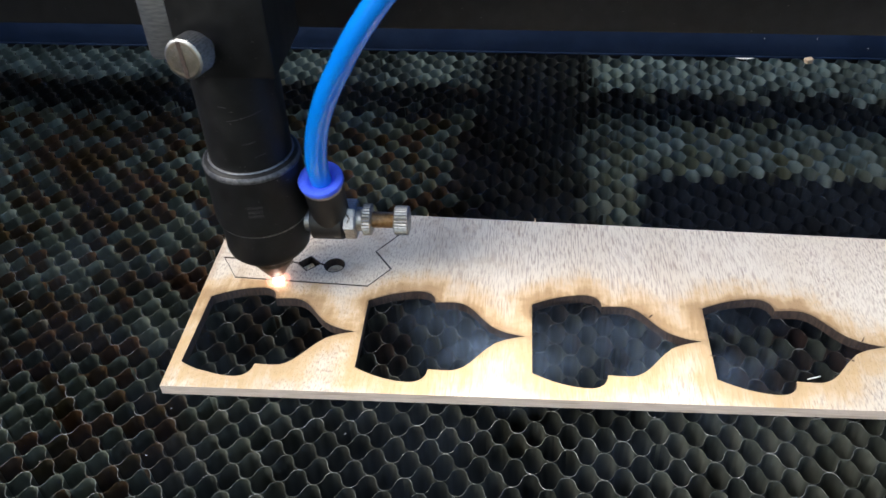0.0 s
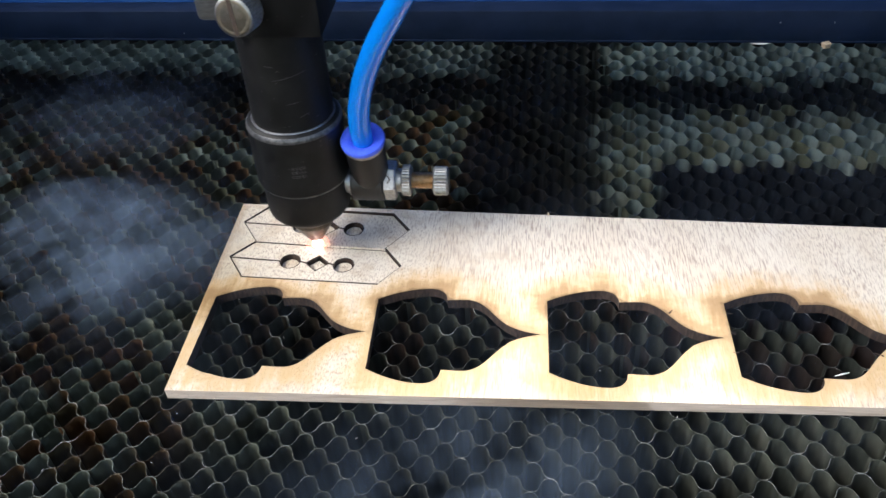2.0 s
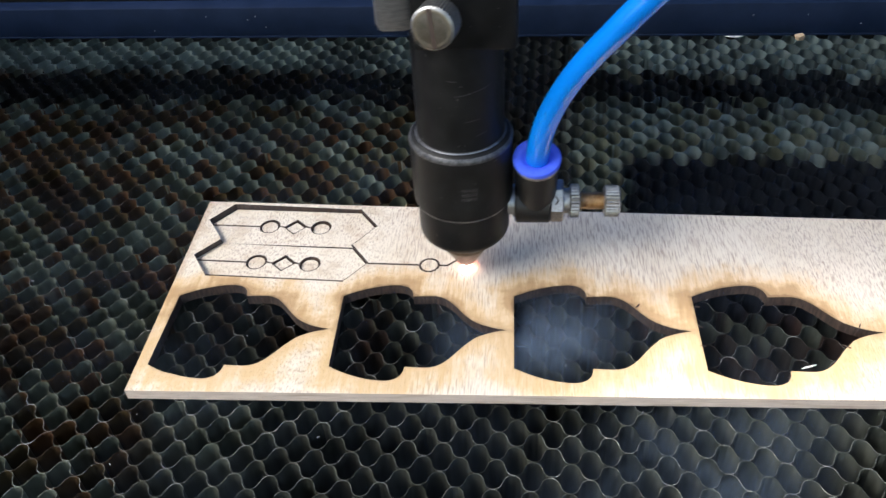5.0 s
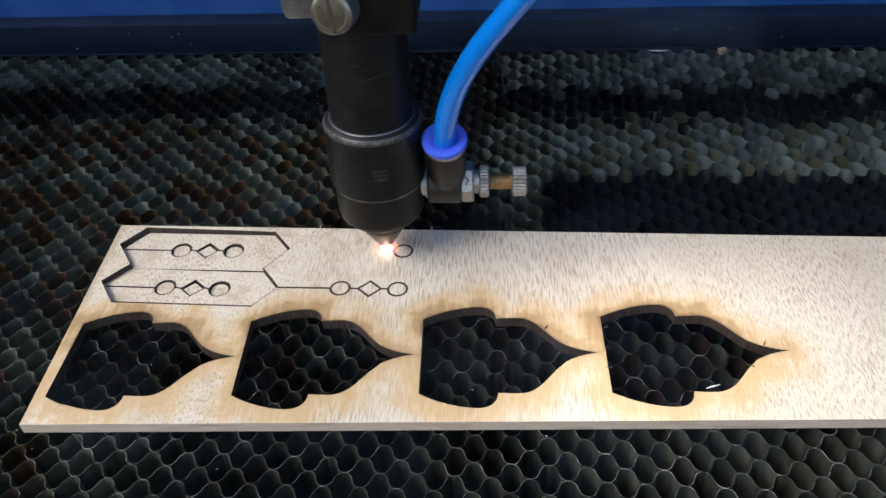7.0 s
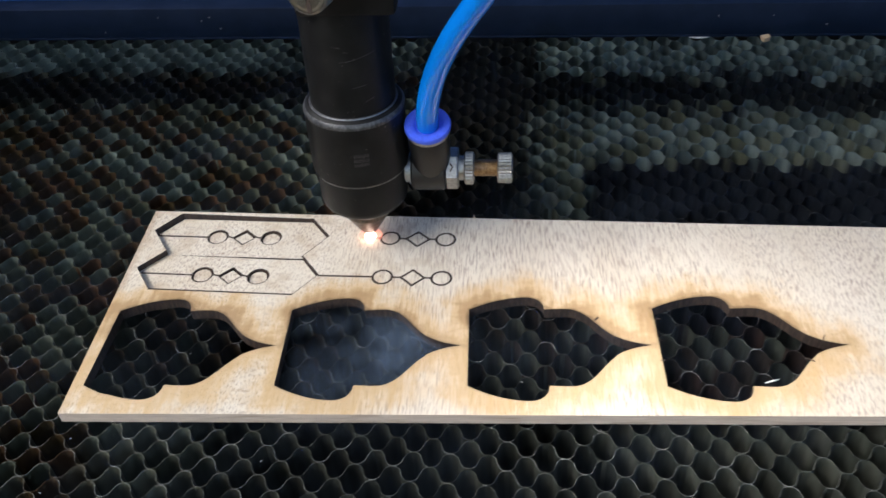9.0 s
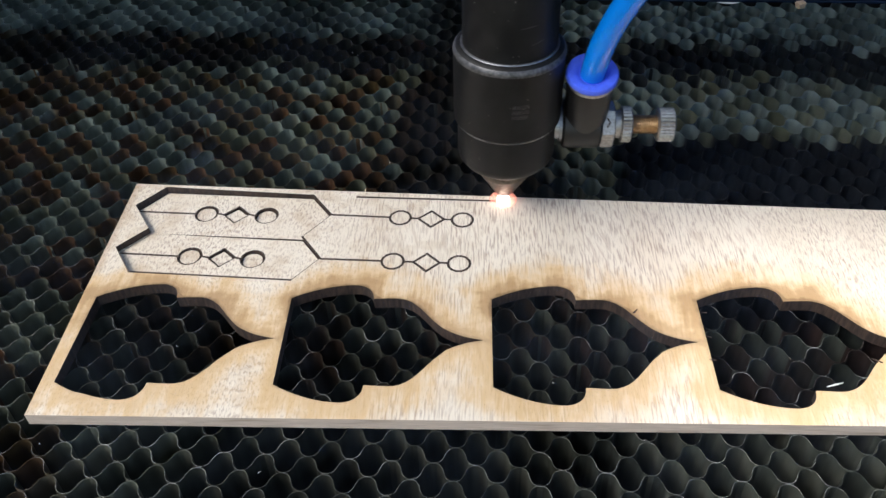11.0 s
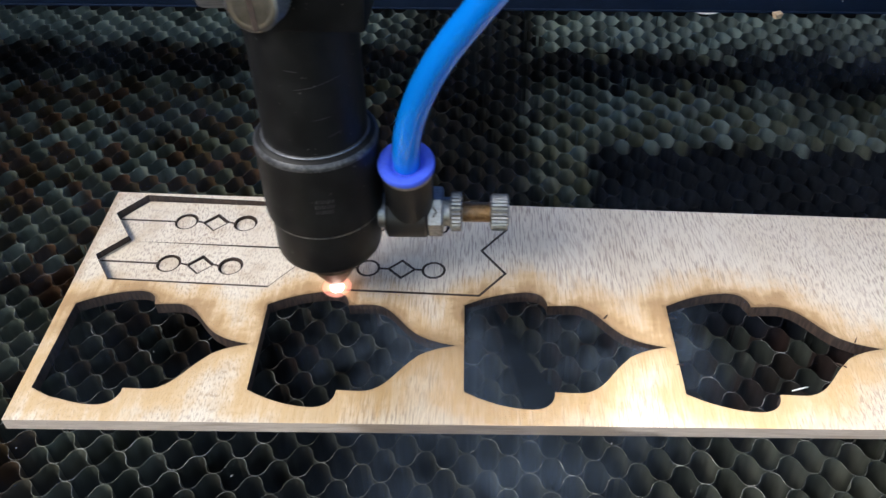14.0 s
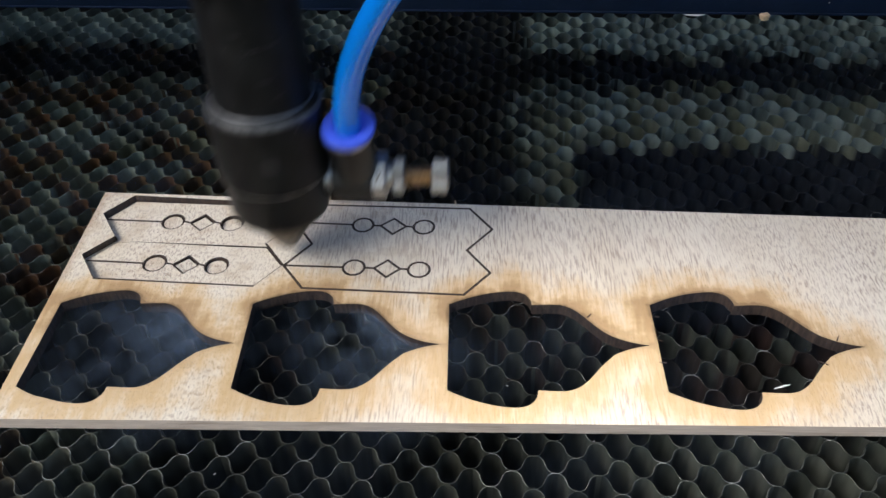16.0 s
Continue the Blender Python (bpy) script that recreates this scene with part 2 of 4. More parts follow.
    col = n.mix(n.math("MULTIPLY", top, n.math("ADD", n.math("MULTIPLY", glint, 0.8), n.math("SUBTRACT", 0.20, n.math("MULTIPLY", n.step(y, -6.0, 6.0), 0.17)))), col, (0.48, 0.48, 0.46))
    n.set("Base Color", col)
    n.set("Roughness", n.math("ADD", n.math("MULTIPLY", cell, 0.3), 0.38))
    n.bump(n.noise(n.coords((0.8, 0.8, 0.5)), 1.0, 3), 0.25, 0.0002)
    return m


def make_black():
    m = material("black_anodised_aluminium", (0.012, 0.012, 0.013), 0.38, 0.0)
    n = Nodes(m)
    a = n.noise(n.coords((0.25, 0.25, 0.25)), 1.0, 4)
    speck = n.step(n.noise(n.coords((1.5, 1.5, 1.5)), 1.0, 1), 0.76, 0.79)
    n.set("Base Color", n.mix(n.math("MULTIPLY", speck, 0.5), n.mix(n.step(a, 0.3, 0.75), (0.006, 0.006, 0.0065), (0.011, 0.011, 0.0115)), (0.25, 0.24, 0.22)))
    n.set("Roughness", n.math("ADD", n.math("MULTIPLY", a, 0.25), 0.34))
    n.set("Specular IOR Level", 0.22)
    n.bump(n.noise(n.coords((3, 3, 0.3)), 1.0, 2), 0.1, 0.00005)
    return m


def make_rail():
    m = material("navy_black_painted_steel", (0.004, 0.009, 0.024), 0.6)
    n = Nodes(m)
    a = n.noise(n.coords((0.08, 0.08, 0.08)), 1.0, 4)
    n.set("Base Color", n.mix(n.step(a, 0.3, 0.7), (0.006, 0.014, 0.037), (0.011, 0.022, 0.054)))
    n.set("Specular IOR Level", 0.15)
    n.set("Roughness", n.math("ADD", n.math("MULTIPLY", a, 0.2), 0.45))
    return m


def make_worn(name, ca, cb, rough, metal, grain=(1.2, 1.2, 1.2)):
    m = material(name, ca, rough, metal)
    n = Nodes(m)
    a = n.noise(n.coords(grain), 1.0, 4)
    n.set("Base Color", n.mix(n.step(a, 0.3, 0.7), ca, cb))
    n.set("Roughness", n.math("ADD", n.math("MULTIPLY", a, 0.3), rough - 0.12))
    n.bump(a, 0.12, 0.00006)
    return m


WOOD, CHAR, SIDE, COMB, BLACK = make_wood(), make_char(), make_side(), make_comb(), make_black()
NICKEL = make_worn("nickel_plate", (0.44, 0.43, 0.415), (0.30, 0.295, 0.285), 0.42, 1.0)
TURNED = make_worn("turned_steel_face", (0.27, 0.25, 0.225), (0.17, 0.16, 0.145), 0.38, 1.0, (0.5, 0.5, 0.5))
# brown tint puts some of the flame's warm light into the nozzle's colour
NOZZLE = make_worn("dark_brass_nozzle", (0.12, 0.095, 0.07), (0.06, 0.05, 0.04), 0.36, 0.6)
BARE = make_worn("bare_bevel", (0.34, 0.34, 0.35), (0.20, 0.20, 0.21), 0.34, 0.9)
BRASS = make_worn("brass", (0.46, 0.30, 0.16), (0.30, 0.19, 0.10), 0.36, 1.0)
EDGE = make_worn("bare_worn_aluminium", (0.045, 0.046, 0.05), (0.12, 0.12, 0.125), 0.36, 0.4)
PLASTIC = make_worn("black_plastic", (0.006, 0.006, 0.0065), (0.010, 0.010, 0.0105), 0.42, 0.0)
RINGBLUE = make_worn("royal_blue_plastic", (0.07, 0.14, 0.85), (0.055, 0.115, 0.74), 0.4, 0.0)
BAR = make_rail()
PANEL = make_worn("blue_painted_steel", (0.019, 0.10, 0.41), (0.034, 0.14, 0.50), 0.45, 0.0, (0.06, 0.06, 0.06))
TRAY = make_worn("soot_black_tray", (0.006, 0.006, 0.006), (0.014, 0.012, 0.010), 0.8, 0.0, (0.05, 0.05, 0.05))
WHITE = make_worn("white_plastic", (0.80, 0.80, 0.78), (0.72, 0.72, 0.70), 0.4, 0.0)
GREY = make_worn("pale_grey_dust", (0.42, 0.41, 0.39), (0.3, 0.29, 0.27), 0.8, 0.0)
CHIP = make_worn("raw_wood_chip", (0.66, 0.50, 0.34), (0.52, 0.38, 0.25), 0.7, 0.0)
STEEL = make_worn("brushed_steel_bracket", (0.46, 0.48, 0.52), (0.32, 0.34, 0.37), 0.42, 1.0, (0.4, 0.4, 2))

HOSE = material("blue_polyurethane_hose", (0.0, 0.16, 0.72), 0.27)
hb = HOSE.node_tree.nodes["Principled BSDF"]
hb.inputs["Transmission Weight"].default_value = 0.12
hb.inputs["Coat Weight"].default_value = 0.6
hn = Nodes(HOSE)
hn.set("Base Color", hn.mix(hn.noise(hn.coords((0.03, 0.03, 0.03)), 1.0, 3), (0.0, 0.235, 0.86), (0.0, 0.19, 0.74)))


def glowing(name, colour, strength, alpha=1.0):
    m = bpy.data.materials.new(name)
    m.use_nodes = True
    t = m.node_tree
    t.nodes.remove(t.nodes["Principled BSDF"])
    e = t.nodes.new("ShaderNodeEmission")
    e.inputs[0].default_value, e.inputs[1].default_value = (*colour, 1), strength
    out = t.nodes["Material Output"]
    if alpha < 1:
        c, mx = t.nodes.new("ShaderNodeBsdfTransparent"), t.nodes.new("ShaderNodeMixShader")
        mx.inputs[0].default_value = alpha
        t.links.new(c.outputs[0], mx.inputs[1])
        t.links.new(e.outputs[0], mx.inputs[2])
        t.links.new(mx.outputs[0], out.inputs[0])
    else:
        t.links.new(e.outputs[0], out.inputs[0])
    return m


HOT = glowing("white_hot_gas", (1.0, 0.85, 0.74), 24.0)
LED = glowing("white_led", (1.0, 0.97, 0.9), 1000.0)
# translucent glow that puts the flame's bloom into emission
WARM = glowing("orange_glow_shell", (1.0, 0.36, 0.27), 2.4, 0.22)


def make_smoke(name, dense):
    m = bpy.data.materials.new(name)
    m.use_nodes = True
    t = m.node_tree
    t.nodes.remove(t.nodes["Principled BSDF"])
    n = Nodes(m)
    c = n.add("TexCoord")
    xyz = n.add("SeparateXYZ")
    n.link(c.outputs["Generated"], xyz.inputs[0])
    far = n.math("SQRT", n.math("ADD", n.math("POWER", n.math("SUBTRACT", xyz.outputs[0], 0.5), 2.0), n.math("POWER", n.math("SUBTRACT", xyz.outputs[1], 0.5), 2.0)))
    puff = n.noise(n.coords((0.045, 0.045, 0.045)), 1.0, 5, 0.55)
    fine = n.noise(n.coords((0.16, 0.16, 0.16), 0, (3, 1, 2)), 1.0, 3, 0.5)
    body = n.step(n.math("ADD", n.math("MULTIPLY", puff, 0.75), n.math("MULTIPLY", fine, 0.25)), 0.40, 0.68)
    alpha = n.math("MULTIPLY", n.math("MULTIPLY", body, n.math("SUBTRACT", 1.0, n.step(far, 0.06, 0.49))), dense)
    d, tr, mx = n.add("BsdfDiffuse"), n.add("BsdfTransparent"), n.add("MixShader")
    d.inputs[0].default_value = (0.20, 0.275, 0.40, 1)
    n.link(alpha, mx.inputs[0])
    n.link(tr.outputs[0], mx.inputs[1])
    n.link(d.outputs[0], mx.inputs[2])
    n.link(mx.outputs[0], t.nodes["Material Output"].inputs[0])
    return m


DRIFT = make_smoke("drifting_blue_smoke", 0.095)
SMOKE, HAZE, PLUME, AIR = make_smoke("thin_blue_smoke", 0.20), make_smoke("faint_blue_haze", 0.068), make_smoke("rolling_blue_smoke", 0.22), make_smoke("black_lift_haze", 0.015)


# ---- mesh helpers ----
def finish(name, bm, mats, smooth=40):
    bmesh.ops.recalc_face_normals(bm, faces=bm.faces)
    me = bpy.data.meshes.new(name)
    bm.to_mesh(me)
    bm.free()
    for m in mats if isinstance(mats, (list, tuple)) else [mats]:
        me.materials.append(m)
    if smooth:
        me.shade_smooth()
        me.set_sharp_from_angle(angle=radians(smooth))
    return me


def part(name, bm, mats, parent, label="", smooth=40):
    ob = new(name, finish(name, bm, mats, smooth))
    ob.parent = parent
    return tagged(ob, label)


def thing(name, label, category, group="", kind=""):
    return tagged(new(name), label, category, group, kind)


def mesh_thing(name, bm, mats, label, category, group="", kind="", smooth=40):
    return tagged(new(name, finish(name, bm, mats, smooth)), label, category, group, kind)


def lathe(profile, segs=64, axis="z", at=(0, 0, 0), teeth=None, bm=None, phase=0.0):
    """A turned body. profile: (r, h, toothed) from one end to the other, in mm."""
    bm = bm or bmesh.new()
    rings = []
    for row in profile:
        r, h = row[0], row[1]
        ring = []
        for i in range(segs):
            a = 2 * math.pi * i / segs + phase
            rr = r
            if teeth and len(row) > 2 and row[2]:
                rr = r + teeth * (1 if i % 2 else -1)
            c, s = rr * math.cos(a), rr * math.sin(a)
            p = (c, s, h) if axis == "z" else (h, c, s) if axis == "x" else (s, h, c)
            ring.append(bm.verts.new([(p[k] + at[k]) * MM for k in range(3)]))
        rings.append(ring)
    for a, b in zip(rings, rings[1:]):
        for i in range(segs):
            j = (i + 1) % segs
            bm.faces.new((a[i], a[j], b[j], b[i]))
    bm.faces.new(rings[0])
    bm.faces.new(rings[-1])
    return bm


def box(x0, x1, y0, y1, z0, z1, bevel=0.0, bm=None):
    bm = bm or bmesh.new()
    made = bmesh.ops.create_cube(bm, size=1)["verts"]
    for v in made:
        v.co = Vector(((x0 + x1) / 2 + v.co.x * (x1 - x0), (y0 + y1) / 2 + v.co.y * (y1 - y0), (z0 + z1) / 2 + v.co.z * (z1 - z0))) * MM
    if bevel:
        edges = {e for v in made for e in v.link_edges}
        bmesh.ops.bevel(bm, geom=list(edges), offset=bevel * MM, segments=2, affect="EDGES", profile=0.5)
    return bm


def bezier(points, steps=10):
    """Samples chained cubic curves: start, then two handles and an end for each span."""
    out = [points[0]]
    for k in range(0, len(points) - 1, 3):
        p = [Vector(q) for q in points[k:k + 4]]
        for i in range(1, steps + 1):
            t = i / steps
            out.append(tuple(p[0] * (1 - t) ** 3 + 3 * p[1] * t * (1 - t) ** 2 + 3 * p[2] * t * t * (1 - t) + p[3] * t ** 3))
    return out


def sweep(points, radius, segs=24):
    bm = bmesh.new()
    pts = [Vector(p) for p in points]
    side = Vector((0, 1, 0))
    rings = []
    for i, p in enumerate(pts):
        d = (pts[min(i + 1, len(pts) - 1)] - pts[max(i - 1, 0)]).normalized()
        u = (side - d * side.dot(d)).normalized()
        w = d.cross(u)
        rings.append([bm.verts.new((p + radius * (math.cos(a) * u + math.sin(a) * w)) * MM) for a in (2 * math.pi * k / segs for k in range(segs))])
    for a, b in zip(rings, rings[1:]):
        for i in range(segs):
            j = (i + 1) % segs
            bm.faces.new((a[i], a[j], b[j], b[i]))
    bm.faces.new(rings[0])
    bm.faces.new(rings[-1])
    return bm


def plate(outer, holes, z0, z1, slots=(0, 1, 2), edge_of=None):
    """A flat board with openings, given as closed loops in mm. Materials: face, outer edge, opening edge."""
    bm = bmesh.new()
    loops, edges = [], []
    for loop in (outer, *holes):
        vs = [bm.verts.new((x * MM, y * MM, z1 * MM)) for x, y in loop]
        loops.append(vs)
        edges += [bm.edges.new((vs[i], vs[(i + 1) % len(vs)])) for i in range(len(vs))]
    bmesh.ops.triangle_fill(bm, edges=edges, use_beauty=True, use_dissolve=False)
    low = {v: bm.verts.new((v.co.x, v.co.y, z0 * MM)) for v in list(bm.verts)}
    for f in list(bm.faces):
        f.material_index = slots[0]
        bm.faces.new([low[v] for v in reversed(f.verts)]).material_index = slots[0]
    for k, vs in enumerate(loops):
        for i in range(len(vs)):
            a, b = vs[i], vs[(i + 1) % len(vs)]
            bm.faces.new((a, b, low[b], low[a])).material_index = slots[1] if k == 0 else slots[2]
    return bm


def circle(cx, cy, r, n=28):
    return [(cx + r * math.cos(2 * math.pi * i / n), cy + r * math.sin(2 * math.pi * i / n)) for i in range(n)]


def diamond(cx, cy, w, h):
    return [(cx + w, cy), (cx, cy + h), (cx - w, cy), (cx, cy - h)]


def shrink(loop, d):
    """Moves a loop inwards by d."""
    n = len(loop)
    area = sum(loop[i][0] * loop[(i + 1) % n][1] - loop[(i + 1) % n][0] * loop[i][1] for i in range(n))
    sign = 1 if area > 0 else -1
    out = []
    for i in range(n):
        a, b, c = (Vector(loop[k % n]) for k in (i - 1, i, i + 1))
        n1 = Vector((-(b - a).y, (b - a).x)).normalized() * sign
        n2 = Vector((-(c - b).y, (c - b).x)).normalized() * sign
        m = (n1 + n2).normalized()
        out.append(tuple(b + m * d / max(0.4, m.dot(n1))))
    return out


# ---- the bed: honeycomb, tray, frame ----
def skewed(ob):
    ob.matrix_world = pose(0, 0, 0, 0, 0, SKEW)
    return ob


def honeycomb():
    bed = skewed(thing("honeycomb_bed", "sooty grey aluminium honeycomb cutting bed with brown resin stains", "cutting bed"))
    period, deep, foil, bend = 8.2, 11.0, 0.065, 0.28
    x0, x1, steps = 4.9 - 23.25 * 8.2, 300.0, 14
    count = int((x1 - x0) / period * steps)
    rng = random.Random(4)
    pitch = 3.75
    yb, k = -1.65 - 22 * pitch, 0
    while yb < 186.5:
        amp = pitch * 0.492
        jit, sh = rng.uniform(-0.1, 0.1), rng.uniform(-0.2, 0.2)
        verts, faces, chance = [], [], []
        for i in range(count + 1):
            if (i - steps // 4 * 3) % steps == 0 or not chance:
                draw = (rng.random(), rng.random(), 0.0)
            chance += [draw] * 4
            th = 2 * math.pi * i / steps
            x = x0 + period / (2 * math.pi) * (th - bend * math.sin(2 * th)) + sh
            wob = noise.noise((x * 0.02, k * 0.09, 1.7)) * 0.9
            x += wob + (period / 2 if k % 2 else 0)
            a = amp * (1 + 0.14 * noise.noise((x * 0.11, k * 0.5, 5.1)))
            y = yb + jit + a * math.sin(th) + 0.5 * noise.noise((x * 0.012, k * 0.05, 9.3))
            slope = a * math.cos(th) * 2 * math.pi / period / max(0.3, 1 - 2 * bend * math.cos(2 * th))
            f = math.hypot(1, slope)
            nx, ny = -slope / f * foil / 2, foil / 2 / f
            zt = 0.12 * noise.noise((x * 0.3, k * 0.9, 3.3)) - 0.1
            verts += [((x - nx) * MM, (y - ny) * MM, -deep * MM), ((x - nx) * MM, (y - ny) * MM, zt * MM), ((x + nx) * MM, (y + ny) * MM, zt * MM), ((x + nx) * MM, (y + ny) * MM, -deep * MM)]
            if i:
                b = 4 * i
                faces += [(b - 4 + j, b + j, b + j + 1, b - 3 + j) for j in range(3)]
        yb += pitch
        k += 1
        me = bpy.data.meshes.new("ribbon")
        me.from_pydata(verts, [], faces)
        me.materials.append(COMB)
        me.attributes.new("cell", "FLOAT_VECTOR", "POINT").data.foreach_set("vector", [c for d in chance for c in d])
        me.shade_smooth()
        me.set_sharp_from_angle(angle=radians(50))
        ob = new("ribbon", me)
        ob.parent = bed
    return bed


honeycomb()
skewed(mesh_thing("tray_floor", box(-260, 420, -200, 330, -40, -30), TRAY, "soot-black steel tray under the honeycomb", "tray", kind="structure"))
# rear rail over the honeycomb's far edge and the blue rear panel
rail = skewed(mesh_thing("rear_rail", box(-260, 420, 186.9, 196, 0.35, 13.2, 0.5), BAR, "navy-black painted steel rail along the bed's rear", "rail", kind="structure"))
part("lip", box(-260, 420, 186.3, 186.88, 0.35, 1.0, 0.1), BAR, rail)
skewed(mesh_thing("wall_rear", box(-260, 420, 196.3, 199, -40, 260, 0.4), PANEL, "blue painted steel rear panel of the machine", "panel", kind="structure"))
skewed(mesh_thing("wall_left", box(-264, -260.3, -200, 330, -40, 200, 0.4), PANEL, "blue painted steel side panel of the machine", "panel", kind="structure"))
skewed(mesh_thing("wall_right", box(420.3, 424, -200, 330, -40, 200, 0.4), PANEL, "blue painted steel side panel of the machine", "panel", kind="structure"))

skewed(mesh_thing("tray_rear_edge", box(-260, 420, 190.5, 195.8, -30, 0.7, 0.2), TRAY, "soot-black tray edge under the rear rail", "tray edge", kind="structure"))

# ---- the board with its four openings ----
TIP0, PITCH, AXIS, TOP = 46.85, 45.0, 20.95, 3.0


def opening(tip):
    """A leaf-shaped opening, symmetric about its axis, point to the right."""
    half = bezier([(-43.4, 12.1), (-38.5, 14.9), (-33.5, 16.2), (-29.5, 16.3),
                   (-26.6, 16.3), (-24.9, 14.8), (-24.75, 12.1)], 9)
    half += bezier([(-24.75, 12.0), (-23.0, 12.0), (-21.0, 12.3), (-18.6, 12.1),
                    (-14.3, 11.3), (-12.6, 6.5), (-9.0, 3.5),
                    (-6.3, 1.4), (-3.0, 0.5), (0.0, 0.0)], 9)
    up = [(tip + x, AXIS + y) for x, y in half]
    first = tip == TIP0
    low = [(tip + x + 0.35 * (y > 3) - (0.9 if first and x < -38 else 0.0), AXIS - y * 1.035) for x, y in reversed(half[:-1])]
    return up + low


HOLE1 = [(2.4, 49.9), (8.2, 41.3), (47.3, 38.8), (53.0, 46.2), (47.5, 53.8), (53.5, 62.0), (47.7, 69.9), (8.5, 73.2), (2.4, 65.7), (8.4, 56.8)]
board_outline = [(0, 0), (280, 0.4), (280, 58.8), (0, 74.5)]
LEAVES = [opening(TIP0 + PITCH * i) for i in range(4)]


def scorched_board():
    """The board, its face divided finely enough to carry the scorch about the openings."""
    bm = plate(board_outline, LEAVES + [HOLE1], 0.02, TOP)
    bmesh.ops.triangulate(bm, faces=[f for f in bm.faces if f.material_index == 0])
    for _ in range(9):
        long = [e for e in bm.edges if e.calc_length() > 3.0 * MM and all(v.co.z > 0.002 for v in e.verts)]
        if not long:
            break
        bmesh.ops.subdivide_edges(bm, edges=long, cuts=1)
        bmesh.ops.triangulate(bm, faces=[f for f in bm.faces if len(f.verts) > 4 or (f.material_index == 0 and len(f.verts) > 3)])
    a = np.array([p for loop in LEAVES for p in loop])
    b = np.array([p for loop in LEAVES for p in loop[1:] + loop[:1]])
    layer = bm.verts.layers.float.new("scorch")
    for v in bm.verts:
        p = np.array((v.co.x / MM, v.co.y / MM))
        k = np.clip(((p - a) * (b - a)).sum(1) / ((b - a) ** 2).sum(1), 0, 1)
        v[layer] = max(0.0, 1 - np.hypot(*(a + (b - a) * k[:, None] - p).T).min() / 25)
    return bm


board = mesh_thing("plywood_board", scorched_board(), [WOOD, SIDE, CHAR],
                   "pale thin plywood board with four leaf-shaped openings and scorched edges", "wooden board", smooth=0)

# ---- the two cut tags, which sag into the bed, with their slugs ----
SLUGS = [[(20.8, 64.4), (28.7, 63.9), (36.5, 63.4)], [(20.5, 48.6), (28.5, 48.0), (36.2, 47.4)]]
HEX1 = [[(2.4, 65.7), (8.4, 56.8), (47.5, 53.8), (53.5, 62.0), (47.7, 69.9), (8.5, 73.2)],
        [(2.4, 49.9), (8.2, 41.3), (47.3, 38.8), (53.0, 46.2), (47.5, 53.8), (8.4, 56.8)]]


def strip(a, b, width, z0, z1, bm=None):
    """A thin bar between two points of the board's plane."""
    bm = bm or bmesh.new()
    a, b = Vector(a), Vector(b)
    d = (b - a).normalized()
    w = Vector((-d.y, d.x)) * width / 2
    a, b = a - d * width * 0.3, b + d * width * 0.3
    vs = [bm.verts.new((p.x * MM, p.y * MM, z * MM)) for z in (z0, z1) for p in (a - w, b - w, b + w, a + w)]
    for q in ((0, 1, 2, 3), (4, 5, 6, 7), (0, 1, 5, 4), (1, 2, 6, 5), (2, 3, 7, 6), (3, 0, 4, 7)):
        bm.faces.new([vs[i] for i in q])
    return bm


tags = []
for loop, slugs in zip(HEX1, SLUGS):
    (ax, ay), (dx, dy), (bx, by) = slugs
    bm = plate(shrink(loop, 0.28), [circle(ax, ay, 2.85), diamond(dx, dy, 3.4, 3.2), circle(bx, by, 2.85)], 0.05, TOP, (0, 2, 2))
    tag = mesh_thing("hexagonal_tag", bm, [WOOD, SIDE, CHAR], "pale plywood hexagonal tag cut loose, sagging in its opening", "wooden tag", "cut tags", smooth=0)
    for a, b in ((loop[0], (ax - 2.7, ay)), ((ax + 2.7, ay), (dx - 3.2, dy)), ((dx + 3.2, dy), (bx - 2.7, by))):
        part("kerf", strip(a, b, 0.6, TOP - 0.3, TOP + 0.02), CHAR, tag, "charred kerf line", 0)
    for cx, cy in ((ax, ay), (bx, by)):
        part("kerf_ring", plate(circle(cx, cy, 3.08, 36), [circle(cx, cy, 2.83, 36)], TOP - 0.2, TOP + 0.018, (0, 0, 0)), CHAR, tag, "charred ring round the hole", 0)
    d = diamond(dx, dy, 3.45, 3.25)
    for a, b in zip(d, d[1:] + d[:1]):
        part("kerf", strip(a, b, 0.3, TOP - 0.2, TOP + 0.018), CHAR, tag, "charred kerf line", 0)
    tags.append(tag)
    for n, (cx, cy) in enumerate(slugs):
        hole = diamond(cx, cy, 2.75, 2.55) if n == 1 else circle(cx, cy, 2.4)
        mesh_thing("diamond_slug" if n == 1 else "round_slug", plate(hole, [], 0.0 - 2.1, TOP - 2.1, (0, 2, 2)), [WOOD, SIDE, CHAR],
                   "small plywood slug dropped below the board's face", "wooden slug", "cut slugs", smooth=0)

for a, b in ((HOLE1[1], HOLE1[2]), (HOLE1[2], HOLE1[3]), (HOLE1[3], HOLE1[4]), (HOLE1[4], HOLE1[5]), (HOLE1[5], HOLE1[6]), (HOLE1[0], HOLE1[1])):
    part("charred_edge", strip(a, b, 0.16 if a in (HOLE1[0], HOLE1[2], HOLE1[4]) else 0.5, TOP - 0.2, TOP + 0.014), CHAR, board, "charred cut edge", 0)

# ---- cut lines that the beam draws: strips of char that come up as it passes ----
KERFS, BRIDGES = [], []


